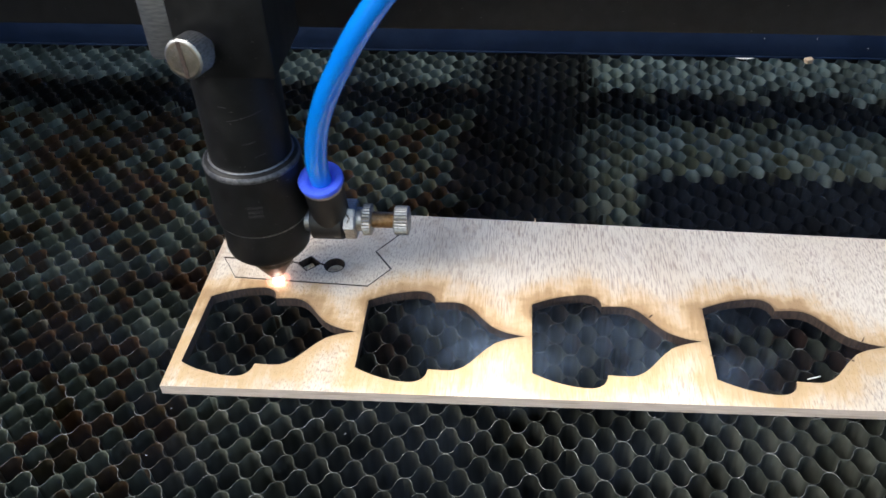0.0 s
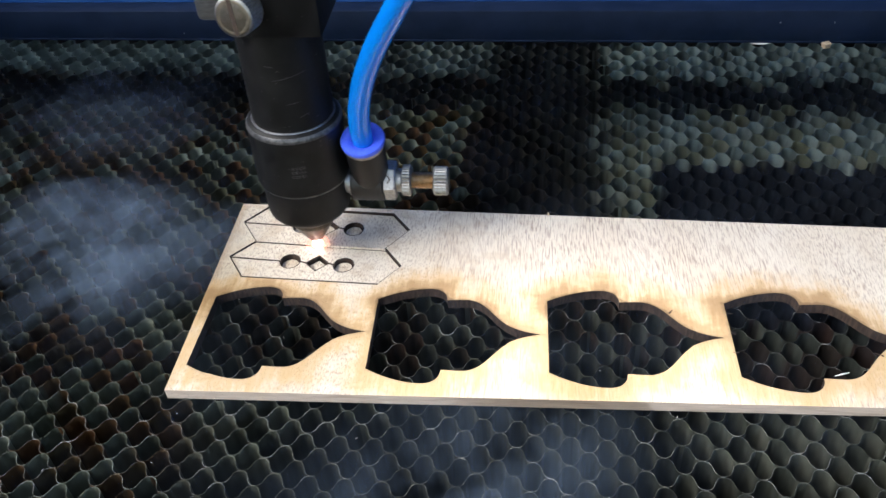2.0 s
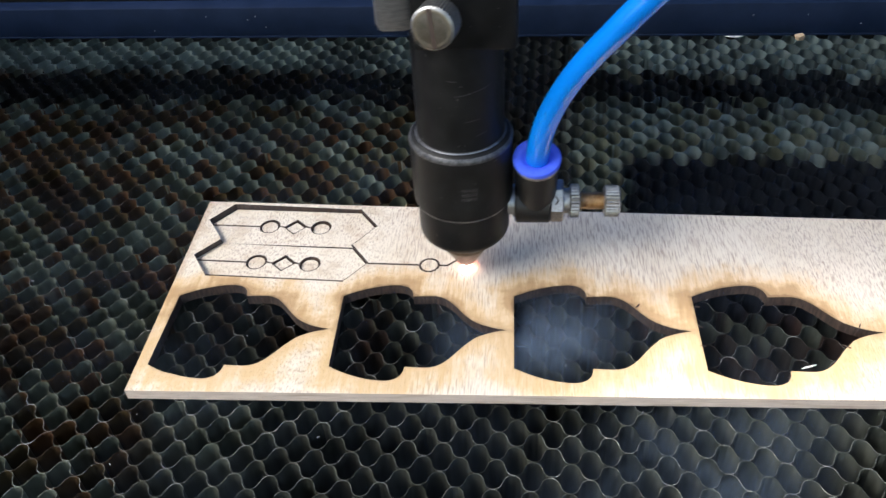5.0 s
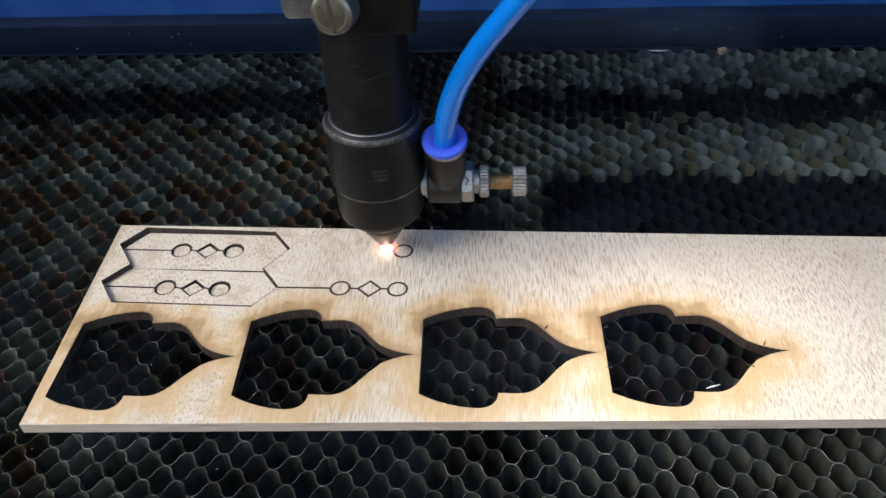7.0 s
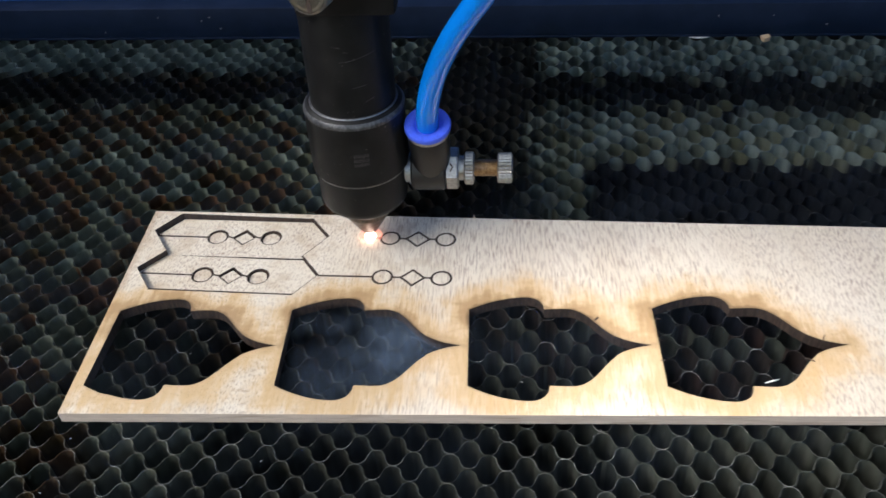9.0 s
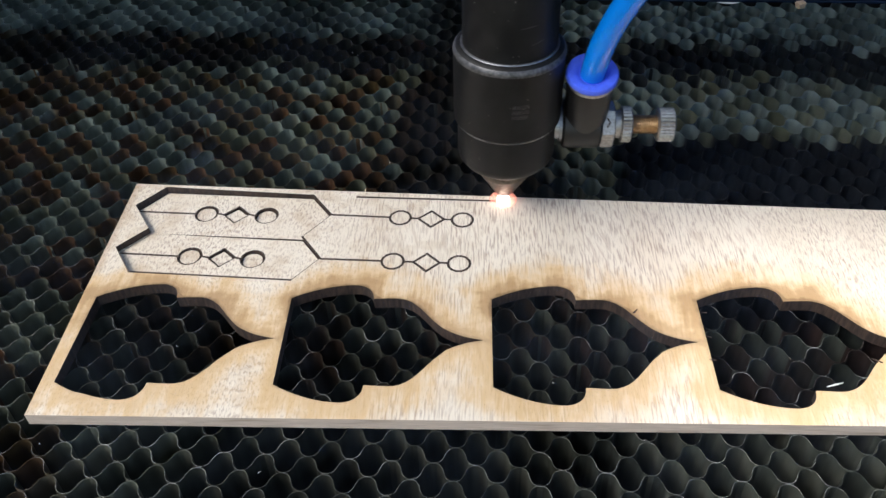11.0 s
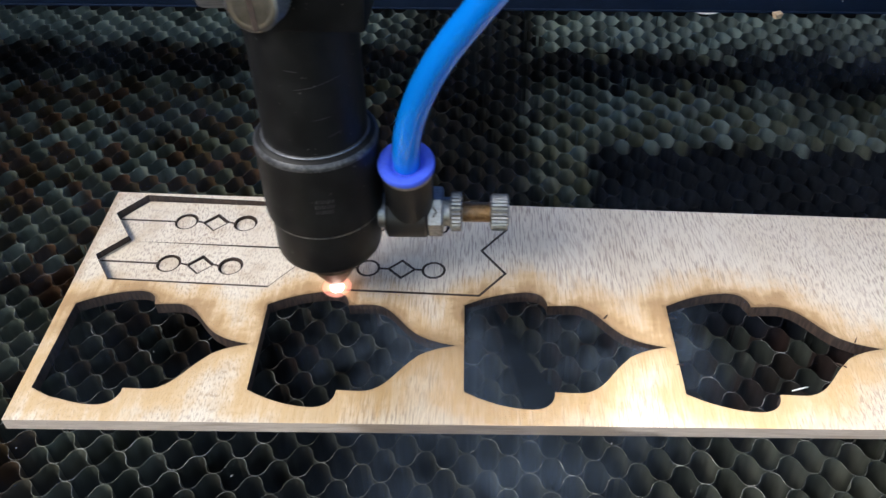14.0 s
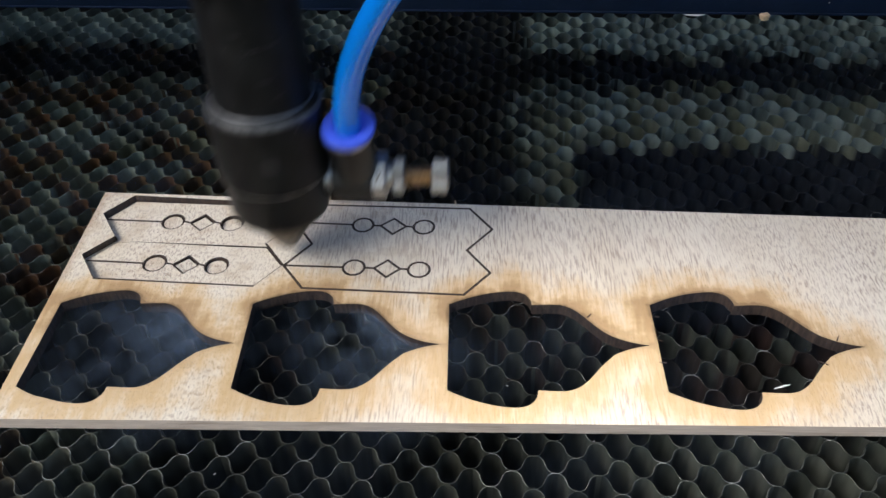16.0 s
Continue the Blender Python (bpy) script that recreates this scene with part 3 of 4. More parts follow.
def cut_line(points, t0, t1, piece=2.6, width=0.62):
    pts = [Vector(p) for p in points]
    total = sum((b - a).length for a, b in zip(pts, pts[1:]))
    run = 0.0
    for a, b in zip(pts, pts[1:]):
        length = (b - a).length
        n = max(1, round(length / piece))
        for i in range(n):
            p, q = a.lerp(b, i / n), a.lerp(b, (i + 1) / n)
            when = t0 + (t1 - t0) * (run + length * (i + 0.5) / n) / total
            ob = mesh_thing("kerf_line", strip(p, q, width, TOP - 0.4, TOP + 0.02), CHAR, "thin charred kerf line burned into the plywood", "kerf", "burned kerf lines", smooth=0)
            KERFS.append((ob, when))
        run += length


def bridge_line(points, t0, t1, piece=2.6):
    """Wood still holding across a gap until the beam gets there."""
    pts = [Vector(p) for p in points]
    total = sum((b - a).length for a, b in zip(pts, pts[1:]))
    run = 0.0
    for a, b in zip(pts, pts[1:]):
        length = (b - a).length
        n = max(1, round(length / piece))
        for i in range(n):
            p, q = a.lerp(b, i / n), a.lerp(b, (i + 1) / n)
            ob = mesh_thing("wood_bridge", strip(p, q, 0.7, TOP - 0.6, TOP + 0.012), WOOD, "sliver of uncut plywood across the cutting line", "wood sliver", "uncut slivers", smooth=0)
            BRIDGES.append((ob, t0 + (t1 - t0) * (run + length * (i + 0.5) / n) / total))
        run += length


bridge_line([(21.3, 40.45), (8.2, 41.3), (2.4, 49.9), (8.4, 56.8), (47.5, 53.8)], 0.0, 2.78)

LOW = [(70.3, 45.2), (78.3, 44.85), (85.9, 44.5)]
UPP = [(70.9, 60.9), (78.6, 60.5), (86.3, 60.1)]


def arc(c, a0, a1, r=2.6, n=14):
    return [(c[0] + r * math.cos(radians(a0 + (a1 - a0) * i / n)), c[1] + r * math.sin(radians(a0 + (a1 - a0) * i / n))) for i in range(n + 1)]


cut_line([(53.2, 45.95), (67.7, 45.3)], 3.0, 3.55)
cut_line(arc(LOW[0], 180, -180), 3.55, 4.3, 1.2, 0.6)
cut_line([(72.9, 45.1), (75.2, 45.0)], 4.35, 4.45)
cut_line([(75.2, 45.0), (78.3, 47.8), (81.4, 44.75), (78.3, 41.9), (75.2, 45.0)], 4.45, 5.35)
cut_line([(81.4, 44.75), (83.3, 44.65)], 5.4, 5.48)
cut_line(arc(LOW[2], 180, -180), 5.48, 5.95, 1.2, 0.6)
cut_line(arc(UPP[2], 90, 450), 6.2, 6.85, 1.2, 0.6)
cut_line([(83.7, 60.2), (81.8, 60.3)], 6.9, 7.0)
cut_line([(81.8, 60.3), (78.6, 63.4), (75.4, 60.6), (78.6, 57.4), (81.8, 60.3)], 7.05, 7.85)
cut_line([(75.4, 60.6), (73.5, 60.7)], 7.9, 8.0)
cut_line(arc(UPP[0], 0, 360), 8.05, 8.75, 1.2, 0.6)
cut_line([(68.3, 61.05), (53.6, 62.0)], 8.8, 9.42)
OUT = [((59.2, 69.0), 9.6), ((97.7, 67.3), 11.05), ((103.4, 59.2), 11.5), ((97.2, 51.4), 11.98), ((102.8, 43.4), 12.42), ((96.7, 36.1), 12.78),
       ((58.9, 38.2), 14.18), ((53.3, 45.9), 14.6), ((59.0, 53.7), 15.02), ((53.6, 62.0), 15.42), ((59.2, 69.0), 15.82)]
for (a, ta), (b, tb) in zip(OUT, OUT[1:]):
    cut_line([a, b], ta, tb)

# ---- the laser head ----
head = thing("laser_head", "black anodised laser cutting head with an air fitting and blue hose", "laser head")


def knurled(r, h0, h1, teeth, depth, axis, at, chamfer=0.35):
    return lathe([(r - chamfer - 0.3, h0, False), (r - 0.1, h0 + chamfer, True), (r, h0 + chamfer + 0.1, True), (r, h1 - chamfer - 0.1, True), (r - 0.1, h1 - chamfer, True), (r - chamfer - 0.3, h1, False)], teeth * 2, axis, at, depth)


part("nozzle", lathe([(0.7, 6.0), (1.9, 6.0), (2.2, 6.3), (6.2, 13.0), (6.6, 13.6), (6.6, 15.4)], 48), NOZZLE, head, "dark brownish conical nozzle")
part("nozzle_body", lathe([(6.4, 15.2), (7.2, 15.1), (10.4, 17.8), (11.1, 18.7), (11.4, 19.9), (11.4, 28.3), (11.1, 28.55)], 96), BLACK, head)
part("seam_ring", lathe([(11.3, 28.5), (11.75, 28.6), (11.75, 28.85), (11.2, 28.95)], 96), BARE, head, "bare worn metal seam")
part("collar", lathe([(11.6, 28.9), (12.2, 29.4), (12.3, 30.2), (12.3, 33.0, True), (12.3, 45.6, True), (12.35, 45.9)], 180, teeth=0.05), BLACK, head)
part("collar_rim", lathe([(12.35, 45.8, True), (12.42, 46.3, True), (12.3, 46.8), (11.9, 47.3)], 180, teeth=0.07), EDGE, head, "bevelled rim with worn bare metal")
part("collar_top", lathe([(11.9, 47.28), (11.5, 47.7), (10.4, 47.9)], 96), BLACK, head)
part("bevel_line", lathe([(10.85, 47.8), (10.7, 48.05), (10.3, 48.1)], 96), BARE, head, "bright bare bevel")
part("lens_tube", lathe([(10.35, 45.9), (10.35, 74.0)], 96), BLACK, head)

# engraving on the collar, worn past reading, and scratches on the tube
def wall_mark(name, label, r, a0, a1, z0, z1, n=6, mat=None, parent=head):
    bm = bmesh.new()
    rows = []
    for i in range(n + 1):
        a = radians(a0 + (a1 - a0) * i / n)
        k = 1 - abs(2 * i / n - 1) * 0.5
        zc = z0 + (z1 - z0) * i / n if name == "scratch" else None
        lo, hi = (zc - 0.07 * k, zc + 0.07 * k) if zc is not None else (z0, z1)
        rows.append([bm.verts.new((r * math.cos(a) * MM, r * math.sin(a) * MM, h * MM)) for h in (lo, hi)])
    for p, q in zip(rows, rows[1:]):
        bm.faces.new((p[0], q[0], q[1], p[1]))
    return part(name, bm, mat or EDGE, parent, label)


for i in range(11):
    for row in range(3):
        wall_mark("engraved_bar", "", 12.37, -87 + i * 1.6 + row * 0.4, -86.5 + i * 1.6 + row * 0.4, 35.6 + row * 1.3, 36.5 + row * 1.3, 2)
for a0, a1, z0, z1 in ((-70, -44, 63.2, 64.0), (-92, -70, 62.6, 63.1), (-80, -60, 56.0, 56.3), (-100, -88, 66.5, 66.2), (-65, -50, 52.0, 52.6)):
    wall_mark("scratch", "fine bare scratch", 10.37, a0, a1, z0, z1, 10)

# clamp, bracket and thumbscrew
part("clamp_block", box(-8.5, 13.4, -10.6, 14, 73.5, 112, 1.2), BLACK, head)
part("bracket", box(-16.6, -8.6, -7, 8, 75.8, 125, 1.8), STEEL, head, "brushed steel bracket")
screw = part("thumbscrew", knurled(4.45, -6.0, 0.0, 44, 0.09, "z", (0, 0, 0), 0.3), NICKEL, head, "nickel-plated slotted thumbscrew")
screw.matrix_local = look((-3.2 * MM, -19.0 * MM, 82.9 * MM), (0.5 * MM, 0.0, 80.7 * MM)) @ pose(0, 0, 0, 0, 0, 8)
part("screw_face", lathe([(0.3, -0.25), (3.2, 0.0), (3.85, 0.06), (4.0, 0.0)], 44), TURNED, screw, "dull turned steel face")
slot = part("slot", box(-0.5, 0.5, -4.0, 4.0, -0.2, 0.09), CHAR, screw, "dark screw slot")
part("screw_shank", lathe([(2.4, -14), (2.4, -5.9)], 24), NICKEL, screw)

# work light on the carriage, aimed at the bed beside the head
spot = part("work_light", lathe([(3.0, 26.0), (7.0, 24.0), (7.6, 22.0), (7.6, 0.0), (6.2, 0.0), (6.2, 18.0), (3.0, 20.0)], 32), BLACK, head, "black work light housing")
spot.matrix_local = look((58 * MM, -26 * MM, 118 * MM), (78 * MM, -57 * MM, 0.0))
part("lens", lathe([(4.2, 15.6), (4.2, 16.0)], 32), LED, spot, "glowing white lens")

# elbow fitting, with its swivel nut and needle valve
FX, FY, FZ = 18.0, 1.2, 25.7
part("spigot", lathe([(3.6, 10.8), (3.6, 12.2), (4.2, 12.3), (4.2, 12.9)], 32, "x", (0, FY, FZ)), STEEL, head)
part("fitting_body", lathe([(4.9, 12.8), (5.6, 13.3), (5.6, 21.3), (5.1, 21.8)], 40, "x", (0, FY, FZ)), PLASTIC, head)
# the elbow is swivelled towards the operator
LEAN = 17.0
elbow = pose(FX * MM, FY * MM, FZ * MM, LEAN, 0, 0)
for name, rows, mat, label in (
        ("fitting_socket", [(4.6, 1.8), (5.0, 2.2), (5.2, 14.6), (5.0, 15.1)], PLASTIC, ""),
        ("ferrule", [(5.1, 15.0), (5.4, 15.2), (5.4, 15.9), (5.1, 16.1)], NICKEL, "thin nickel ferrule"),
        ("release_ring", [(5.2, 16.1), (5.6, 16.3), (5.75, 16.6), (5.75, 17.4), (5.5, 17.8), (4.4, 17.9), (3.4, 17.6), (2.9, 17.0)], RINGBLUE, "royal blue plastic release ring")):
    part(name, lathe(rows, 48), mat, head, label).matrix_local = elbow
part("hex_nut", lathe([(4.9, 21.7), (5.4, 22.0), (5.4, 24.6), (4.9, 25.0)], 6, "x", (0, FY, FZ), phase=radians(53)), NICKEL, head, smooth=20)
for k, (u, v, turn) in enumerate(((0.0, 0.5, 32), (0.0, -0.4, -32))):
    mark = part("stamped_bar", box(-0.16, 0.16, -0.75, 0.75, 0.0, 0.05), CHAR, head, "dark stamped bar")
    mark.matrix_local = pose(0.0233 + u * MM, FY * MM, FZ * MM, 53, 0, 0) @ pose(0, v * MM, 4.65 * MM, 0, 0, turn)
part("spacer", lathe([(3.2, 24.9), (3.2, 26.7)], 32, "x", (0, FY, FZ)), NICKEL, head)
part("lock_ring", knurled(4.15, 26.4, 29.0, 30, 0.12, "x", (0, FY, FZ), 0.25), NICKEL, head, "knurled lock ring", 25)
part("valve_stem", lathe([(2.1, 28.9)] + [(2.1 + 0.12 * (i % 2), 29.0 + 0.2 * i) for i in range(30)] + [(2.1, 35.0)], 24, "x", (0, FY, FZ)), BRASS, head, "threaded brass stem", 0)
part("valve_knob", knurled(3.85, 34.9, 38.9, 30, 0.12, "x", (0, FY, FZ), 0.3), NICKEL, head, "knurled nickel knob", 25)

HX, HY, HZ = elbow @ Vector((0, 0, 0.0165))  # where the hose leaves the ring
sn, cs = math.sin(radians(LEAN)), math.cos(radians(LEAN))
hose_path = bezier([(0, 4.0 * sn, -4.0 * cs), (0, 0, 0), (0.1, -1.6, 4.5), (1.4, -2.4, 9.5),
                    (3.9, -4.0, 19.5), (9.2, -6.0, 28.0), (15.0, -9.0, 36.0),
                    (24.0, -14.0, 50.0), (40.0, -16.0, 66.0), (70.0, -10.0, 87.0)], 14)
hose = part("hose", sweep(hose_path, 2.75, 28), HOSE, head, "bright blue translucent air hose")

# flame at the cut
flame = thing("cutting_flame", "small white-hot flame with an orange glow shell under the nozzle", "flame")
part("core", lathe([(0.2, -0.6), (1.1, -0.2), (1.55, 0.5), (1.2, 1.3), (0.55, 2.0), (0.12, 2.4)], 20), HOT, flame)
# nested shells added in place of the bloom round the flame
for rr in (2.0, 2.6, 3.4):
    part("halo", lathe([(0.2, -0.9), (rr * 0.75, -0.3), (rr, 0.7), (rr * 0.75, 1.9), (0.3, 3.1)], 20), WARM, flame, "orange glow shell round the flame")
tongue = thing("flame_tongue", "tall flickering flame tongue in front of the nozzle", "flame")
part("core", lathe([(0.2, 0.0), (1.3, 0.8), (1.2, 2.5), (0.9, 4.5), (0.55, 6.5), (0.15, 8.0)], 16), HOT, tongue)
# a bloom shell for the tongue too
part("halo", lathe([(0.2, -0.5), (2.2, 0.8), (2.0, 2.8), (1.5, 5.0), (0.9, 7.5), (0.2, 9.5)], 16), WARM, tongue, "orange glow shell round the flame")



# ---- smoke: wavy veils that drift ----
def veil(w, d, rise, seed, n=26):
    """A wavy dome-like sheet of smoke, w by d mm."""
    bm = bmesh.new()
    grid = []
    for j in range(n + 1):
        row = []
        for i in range(n + 1):
            u, v = 2 * i / n - 1, 2 * j / n - 1
            h = rise * (1 - 0.5 * (u * u + v * v)) + rise * 0.45 * noise.noise((u * 1.8, v * 1.8, seed))
            row.append(bm.verts.new((u * w / 2 * MM, v * d / 2 * MM, h * MM)))
        grid.append(row)
    for j in range(n):
        for i in range(n):
            bm.faces.new((grid[j][i], grid[j][i + 1], grid[j + 1][i + 1], grid[j + 1][i]))
    return bm


def smoke_cloud(w, d, rise, layers, seed, mat):
    cloud = thing("smoke_cloud", "thin bluish drifting smoke from the cut", "smoke", "smoke clouds")
    for k in range(layers):
        ob = part("veil", veil(w * (1 - 0.12 * k), d * (1 - 0.12 * k), rise * (0.5 + 0.5 * k), seed + 3.7 * k), mat, cloud, smooth=180)
        ob.location = (0.006 * math.sin(seed + k * 2.1), 0.006 * math.cos(seed + k * 2.1), 0.0008 * k)
        ob.visible_shadow = False
    return cloud


smoke_left = smoke_cloud(120, 84, 9, 4, 1.0, PLUME)
smoke_front = smoke_cloud(125, 74, 4, 3, 5.0, HAZE)
smoke_rear = smoke_cloud(140, 70, 8, 3, 9.0, DRIFT)
# added bed-wide haze veil that also lifts the blacks
haze_lift = smoke_cloud(620, 420, 3, 2, 33.0, AIR)
smoke_low_a = smoke_cloud(66, 52, 0.6, 3, 13.0, SMOKE)
smoke_low_b = smoke_cloud(66, 52, 0.6, 2, 21.0, SMOKE)


# the gantry beam that carries the head
gantry = thing("gantry_beam", "black aluminium gantry beam carrying the laser head", "gantry")
part("beam", box(-330, 330, 0, 38, 66, 118, 1.0), BLACK, gantry)
part("guide_rail", box(-330, 330, -6, -0.2, 84, 94, 0.6), STEEL, gantry, "brushed steel guide rail")

# ---- small things on the bed ----
mesh_thing("white_disc", lathe([(6.3, 0.0), (6.8, 0.06), (6.8, 0.2), (6.4, 0.3)], 48, "z", (175.0, 184.0, 0.0)), WHITE, "white plastic disc half under the rear rail", "disc")
chip = box(-1.4, 1.5, -1.0, 1.2, 0, 2.0, 0.4)
for v in chip.verts:
    v.co += Vector((noise.noise(v.co * 900), noise.noise(v.co * 900 + Vector((5, 0, 0))), 0)) * 0.0007
chip_ob = mesh_thing("wood_chip", chip, CHIP, "small tan wood chip lying on the honeycomb", "wood chip")
chip_ob.matrix_world = pose(0.1978, 0.1742, 0.0, 0, 0, 24)


def speck(name, label, category, group, mat, at, size, turn, seed):
    """A small irregular sliver lying at a point, mm."""
    bm = box(-size[0] / 2, size[0] / 2, -size[1] / 2, size[1] / 2, 0, size[2])
    bmesh.ops.subdivide_edges(bm, edges=bm.edges[:], cuts=1)
    for v in bm.verts:
        v.co.x += noise.noise((v.co.x * 3000, v.co.y * 3000, seed)) * size[0] * 0.12 * MM
        v.co.y += noise.noise((v.co.x * 3000, v.co.y * 3000, seed + 4)) * size[1] * 0.5 * MM
        v.co.y *= 1.0 - 0.7 * abs(v.co.x) / (size[0] / 2 * MM)
    ob = mesh_thing(name, bm, mat, label, category, group)
    ob.matrix_world = pose(at[0] * MM, at[1] * MM, at[2] * MM, 0, turn[0], turn[1])
    return ob


for k, (x, y, z, w, up, a) in enumerate([(180.2 - 17.6, 11.4, 1.2, 3.2, -14, 8), (176.6, 22.9, 2.9, 2.0, -30, 60), (139.4, 29.5, 2.8, 1.6, -20, 200), (139.2, 22.5, 2.8, 1.4, -15, 170),
                                         (138.9, 16.2, 2.8, 1.5, -10, 185), (124.5, 29.4, 2.9, 2.0, -25, 40), (172.0, 16.5, 2.7, 2.4, -20, -50), (94.0, 69.2, 2.9, 2.2, -20, 100), (61.0, 71.3, 2.8, 1.8, -30, 80)]):
    speck("wood_splinter", "pale wood splinter hanging in a cut opening" if k == 0 else "thin scorched splinter sticking out of a cut edge", "splinter", "splinters", WHITE if k == 0 else CHAR if k < 7 else CHIP, (x, y, z), (w, 0.35, 0.25), (up, a), k * 1.3)
rng = random.Random(11)
for k in range(22):
    x, y = rng.uniform(-70, 230), rng.uniform(-25, 176)
    speck("dust_fleck", "tiny pale dust fleck caught on the honeycomb", "dust fleck", "dust flecks", GREY, (x, y, -0.05), (rng.uniform(0.35, 0.8), 0.16, 0.1), (rng.uniform(-20, 20), rng.uniform(0, 180)), k * 0.7)
for k in range(8):
    x = rng.uniform(-100, 230)
    p = pose(0, 0, 0, 0, 0, SKEW) @ Vector((x * MM, 0.18675, rng.uniform(0.003, 0.012)))
    speck("dust_fleck", "tiny white dust fleck on the rear rail", "dust fleck", "dust flecks", GREY, (p.x * 1000, p.y * 1000, p.z * 1000), (0.5, 0.4, 0.3), (0, rng.uniform(0, 180)), k * 0.9)


# ---- what moves ----
HEAD = [(0.0, 21.3, 39.9), (0.5, 9.0, 40.7), (0.55, 8.2, 41.3), (1.0, 3.6, 50.6), (1.3, 8.3, 56.6), (1.5, 13.2, 56.0), (2.0, 27.5, 55.2), (2.5, 39.9, 54.4),
        (2.78, 47.3, 53.8), (2.95, 53.2, 46.2), (3.0, 54.2, 45.9), (3.2, 58.8, 45.7), (3.55, 67.7, 45.3), (3.75, 70.3, 47.8), (3.95, 72.9, 45.2), (4.15, 70.3, 42.6), (4.3, 67.9, 45.3),
        (4.45, 75.2, 45.0), (4.7, 78.3, 47.8), (4.95, 81.4, 44.8), (5.15, 78.3, 42.0), (5.35, 80.6, 44.6), (5.5, 83.6, 46.0), (5.62, 86.0, 47.0), (5.75, 88.4, 44.5), (5.87, 86.0, 42.0), (6.0, 83.4, 45.5),
        (6.1, 84.2, 53.0), (6.2, 86.0, 62.5), (6.35, 88.4, 61.2), (6.5, 85.7, 62.7), (6.68, 83.9, 60.0), (6.85, 84.0, 60.3), (7.0, 81.5, 60.7), (7.25, 78.6, 63.1), (7.5, 76.7, 59.5), (7.7, 78.6, 57.6), (8.0, 73.3, 60.9),
        (8.2, 71.0, 63.4), (8.35, 68.4, 61.0), (8.5, 71.0, 58.6), (8.65, 73.3, 60.4), (8.8, 68.4, 61.1), (9.0, 65.4, 61.3), (9.2, 60.0, 61.6), (9.42, 53.6, 62.0), (9.6, 59.2, 69.0),
        (11.05, 97.7, 67.3), (11.5, 103.9, 60.6), (12.0, 98.6, 51.1), (12.5, 101.2, 41.6), (12.8, 96.3, 36.3), (13.0, 90.2, 36.7), (13.5, 77.7, 37.5), (14.0, 63.8, 38.2), (14.18, 58.9, 38.4),
        (14.5, 54.9, 44.0), (14.6, 53.6, 46.0), (15.0, 59.0, 53.8), (15.42, 53.8, 62.0), (15.5, 54.2, 63.5), (15.8, 58.8, 68.6), (15.9, 57.0, 66.5), (16.0, 54.1, 50.7)]
OFF = [(2.79, 2.96), (5.97, 6.17), (8.78, 8.84), (9.43, 9.6), (15.84, 16.2)]
TALL = [(0.55, 0.95), (14.15, 14.65), (15.05, 15.55)]


def head_at(t):
    for (t0, x0, y0), (t1, x1, y1) in zip(HEAD, HEAD[1:]):
        if t0 <= t <= t1:
            k = (t - t0) / (t1 - t0)
            return x0 + (x1 - x0) * k, y0 + (y1 - y0) * k
    return HEAD[-1][1:]


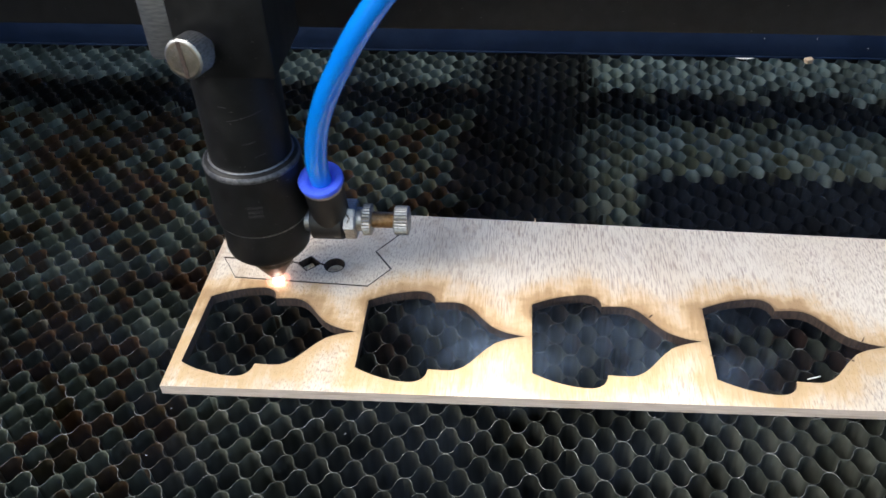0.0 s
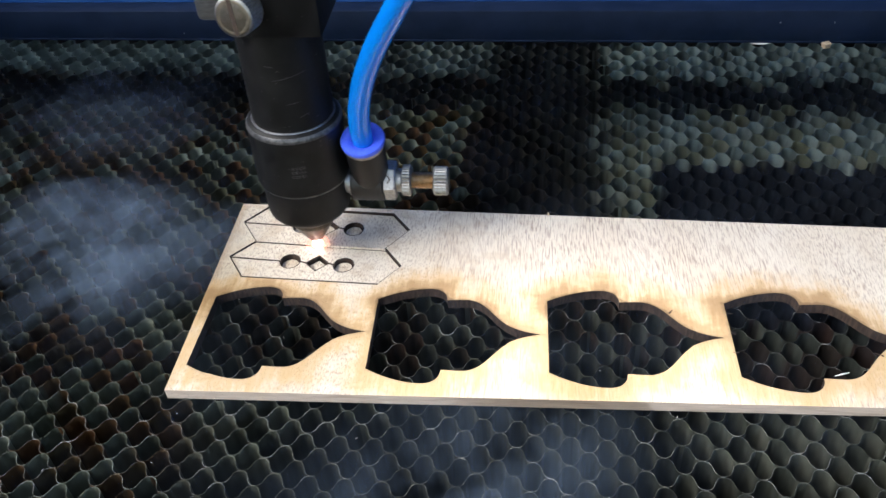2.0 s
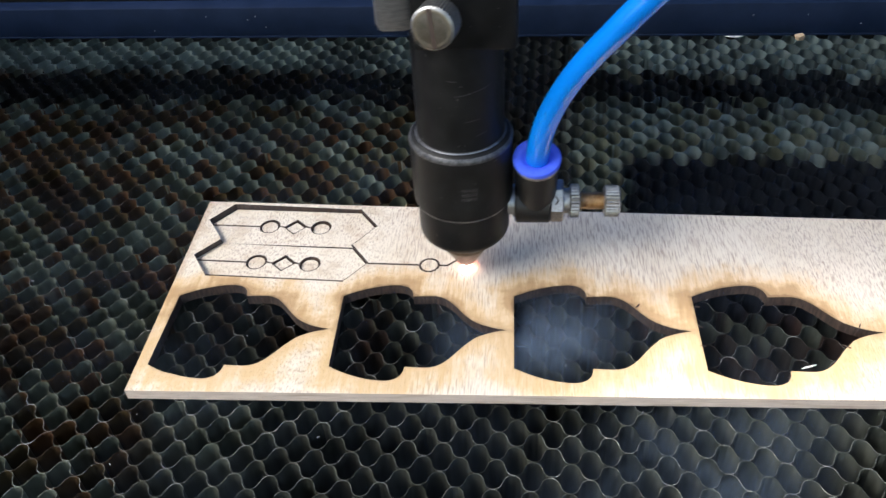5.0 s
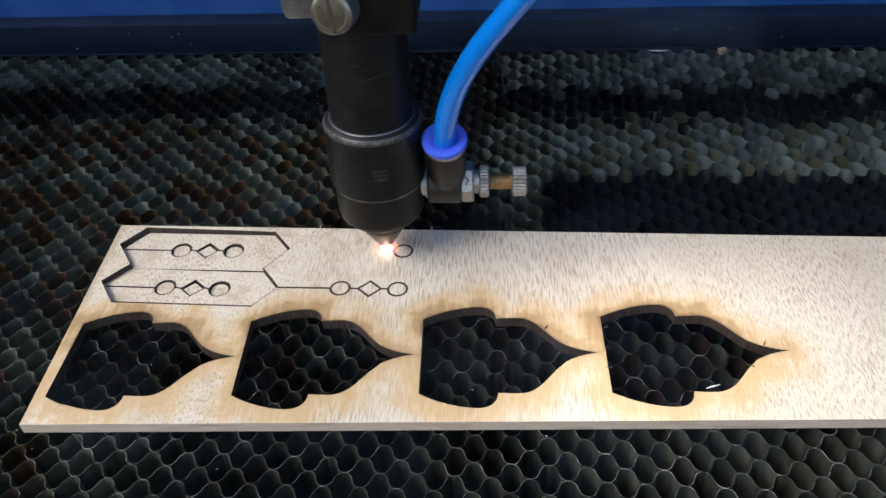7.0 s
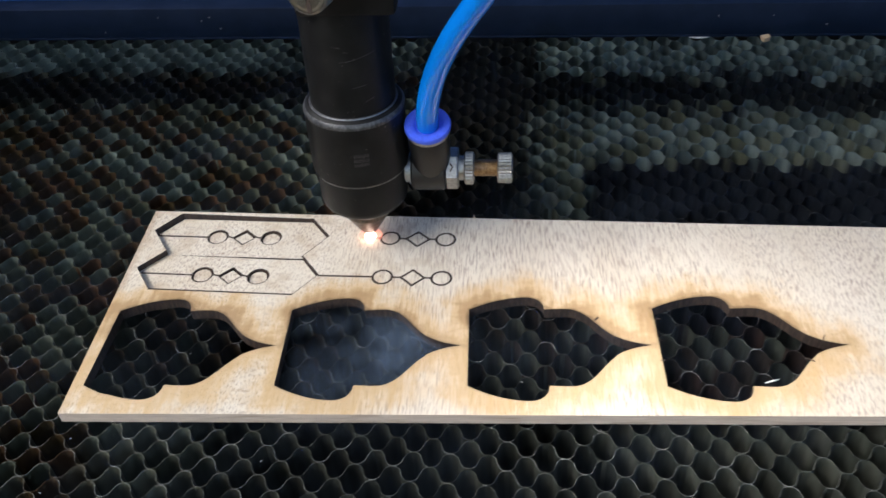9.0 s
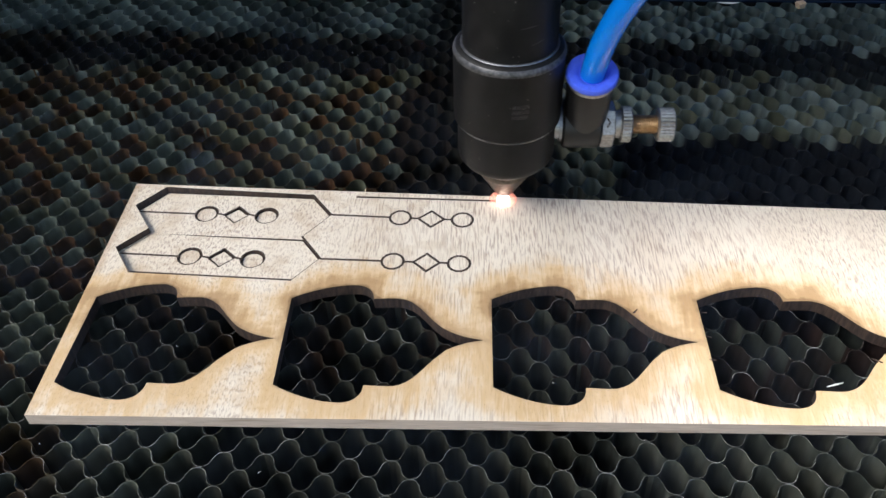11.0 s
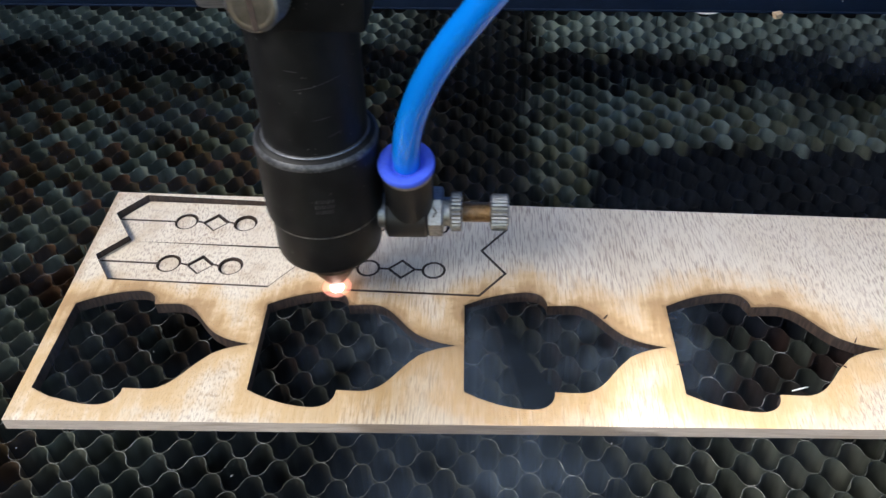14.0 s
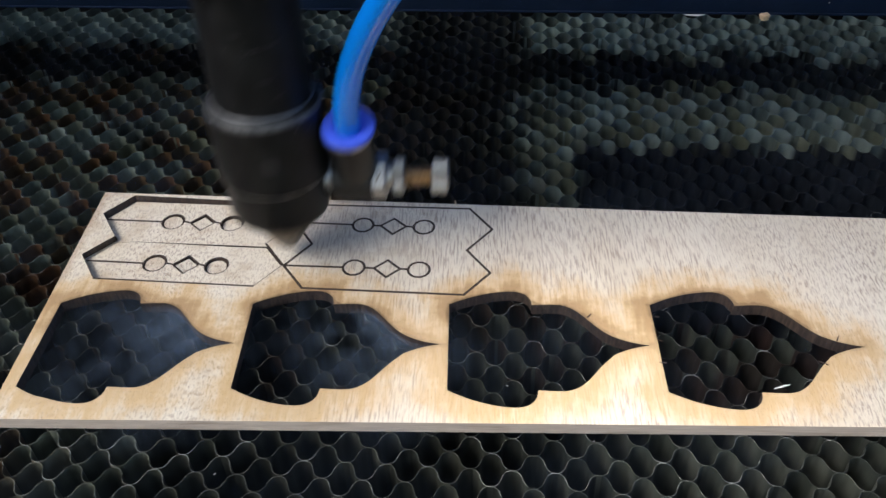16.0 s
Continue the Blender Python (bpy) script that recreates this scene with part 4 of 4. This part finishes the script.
def motions():
    walk(head, [(t, pose(x * MM, y * MM, 0, 0, 1.0, 0)) for t, x, y in HEAD])
    walk(hose, [(t, pose(HX, HY, HZ, 0, -8.2 + 0.084 * x, 0)) for t, x, y in HEAD])
    walk(gantry, [(t, pose(0.1, (y + 0.049 * (x - 100) + 31) * MM, 0, 0, 0, SKEW)) for t, x, y in HEAD])
    lit = lambda t, spans: any(a <= t <= b for a, b in spans)
    ticks = [i / 30 for i in range(481)]
    rows, rows2 = [], []
    for i, t in enumerate(ticks):
        x, y = head_at(t)
        turn = (i * 37) % 80 - 40
        rows.append((t, pose(x * MM, y * MM, (9.0 if lit(t, OFF) else TOP) * MM, 0, 0, turn)))
        up = lit(t, TALL)
        rows2.append((t, pose(x * MM, (y - (3.2 if up else 0)) * MM, (TOP if up else 14.0) * MM, -14 + (i * 13) % 9 if up else 0, ((i * 17) % 11 - 5) if up else 0, 0)))
    walk(flame, rows)
    walk(tongue, rows2)
    drift = lambda ob, rows: walk(ob, [(t, pose(x * MM, y * MM, z * MM, 0, 0, a)) for t, x, y, z, a in rows])
    drift(haze_lift, [(0, 60, 70, 4, 0), (8, 70, 72, 4, 6), (16, 64, 76, 4, 0)])
    drift(smoke_left, [(0, 5, 45, -34, 0), (0.9, 2, 47, -34, 0), (1.2, -16, 46, 0.8, 6), (1.5, -30, 46, 1.5, 10), (2.0, -38, 46, 2, 16), (2.5, -42, 48, 2, 22), (2.75, -52, 52, 2, 26), (3.05, -105, 62, 0, 32), (3.4, -140, 66, -20, 36), (4.0, -150, 80, -32, 40), (10.4, -150, 100, -34, 40), (10.9, 20, 92, -34, 60), (11.2, -5, 92, 2, 60), (11.6, -40, 96, 2, 70), (12.1, -110, 110, 1, 80), (12.6, -150, 120, -34, 85), (16, -150, 120, -34, 85)])
    drift(smoke_front, [(0, 40, -16, -34, 0), (0.25, 45, -18, 5.3, 0), (0.6, 52, -20, 5.3, 8), (1.1, 66, -22, 5.3, 14), (1.5, 78, -24, 5.3, 20), (2.0, 74, -30, 4.9, 26), (2.6, 70, -44, -34, 30), (4.6, 120, -30, -34, 40), (5.2, 135, -22, 4.9, 50), (5.6, 145, -22, 5.3, 55), (6.1, 150, -20, 5.3, 62), (6.6, 158, -24, 4.9, 66), (7.1, 165, -40, -34, 70), (11.6, 120, -30, -34, 80), (12.0, 112, -22, 5.1, 84), (12.5, 110, -20, 5.5, 90), (13.0, 116, -20, 5.5, 96), (13.5, 112, -26, 4.9, 100), (14.0, 100, -24, 4.7, 104), (14.5, 88, -20, 5.5, 110), (15.0, 72, -22, 5.1, 118), (15.5, 60, -34, -20, 124), (16, 60, -40, -34, 128)])
    drift(smoke_rear, [(0, -60, 130, -34, 0), (1.5, -60, 130, -34, 0), (1.9, -66, 120, 3, 0), (2.6, -72, 124, 3, 6), (3.1, -84, 130, 3, 10), (4.0, -110, 140, -34, 14), (6.5, 160, 120, -34, 0), (6.8, 160, 158, 9, 4), (7.2, 170, 164, 9, 8), (7.8, 170, 150, -34, 12), (12.6, 205, 128, -34, 2), (13.0, 215, 128, 3, 4), (13.4, 222, 128, 3, 6), (14.0, 232, 130, 3, 8), (14.3, 60, 130, -34, 40), (14.6, -20, 120, 1, 44), (15.0, -40, 130, 1, 50), (15.6, -80, 140, -10, 56), (16, -100, 140, -34, 60)])
    drift(smoke_low_a, [(0, 84, 22, 0.25, 0), (0.5, 56, 22, 0.25, 10), (1.6, 96, 22, 0.25, 20), (1.8, 232, 26, 0.25, 30), (4.4, 232, 26, 0.25, 40), (5.2, 72, 22, 0.25, 50), (5.6, 98, 22, 0.25, 60), (6.1, 122, 22, 0.25, 64), (6.6, 118, 24, 0.25, 68), (7.2, 232, 26, 0.25, 70), (8.3, 232, 26, 0.25, 74), (8.8, 70, 22, 0.25, 76), (9.1, 72, 22, 0.25, 80), (9.6, 100, 22, 0.25, 84), (10.2, 232, 26, 0.25, 88), (11.6, 232, 26, 0.25, 92), (12.1, 118, 22, 0.25, 96), (12.5, 116, 22, 0.25, 100), (13.0, 120, 22, 0.25, 106), (13.5, 112, 22, 0.25, 112), (14.1, 80, 22, 0.25, 118), (14.5, 76, 22, 0.25, 124), (15.0, 30, 22, 0.25, 130), (16, 30, 22, 0.25, 140)])
    drift(smoke_low_b, [(0, 130, 22, 0.25, 0), (0.9, 128, 22, 0.25, 12), (1.1, 232, 24, 0.25, 20), (5.6, 232, 24, 0.25, 60), (6.1, 160, 22, 0.25, 66), (6.6, 232, 24, 0.25, 70), (12.2, 232, 24, 0.25, 80), (12.9, 160, 22, 0.25, 90), (13.4, 160, 22, 0.25, 96), (14.1, 122, 22, 0.25, 104), (14.6, 118, 22, 0.25, 110), (15.2, 76, 22, 0.25, 118), (16, 74, 22, 0.25, 126)])
    for ob, when in KERFS:
        down, up = pose(0, 0, -0.0012), pose(0, 0, 0)
        if when > 0.1:
            walk(ob, [(0, down), (when - 0.05, down), (when + 0.02, up), (16, up)])
    for ob, when in BRIDGES:
        up, down = pose(0, 0, 0), pose(0, 0, -0.0018)
        walk(ob, [(0, up), (max(0.03, when - 0.04), up), (max(0.06, when + 0.03), down), (16, down)])
    # the tags tip and sag: pivot near the middle of their length
    def sag(left, right):
        tilt = math.degrees(math.atan2(right - left, 50.0))
        mid = (left + right) / 2
        slip = -mid / 1.45 * 0.22
        return pose(0.028 + slip * MM, -slip * MM, mid * MM, 0, -tilt, 0) @ pose(-0.028, 0, 0)
    walk(tags[0], [(0, sag(0, 0)), (1.1, sag(0, 0)), (1.35, sag(-0.2, -0.9)), (2.3, sag(-0.4, -0.9)), (2.6, sag(-1.9, -1.0)), (16, sag(-1.9, -1.0))])
    walk(tags[1], [(0, sag(0, 0)), (1.15, sag(0, 0)), (1.4, sag(-0.2, -0.9)), (3.0, sag(-0.4, -0.9)), (3.6, sag(-1.9, -1.0)), (16, sag(-1.9, -1.0))])


motions()
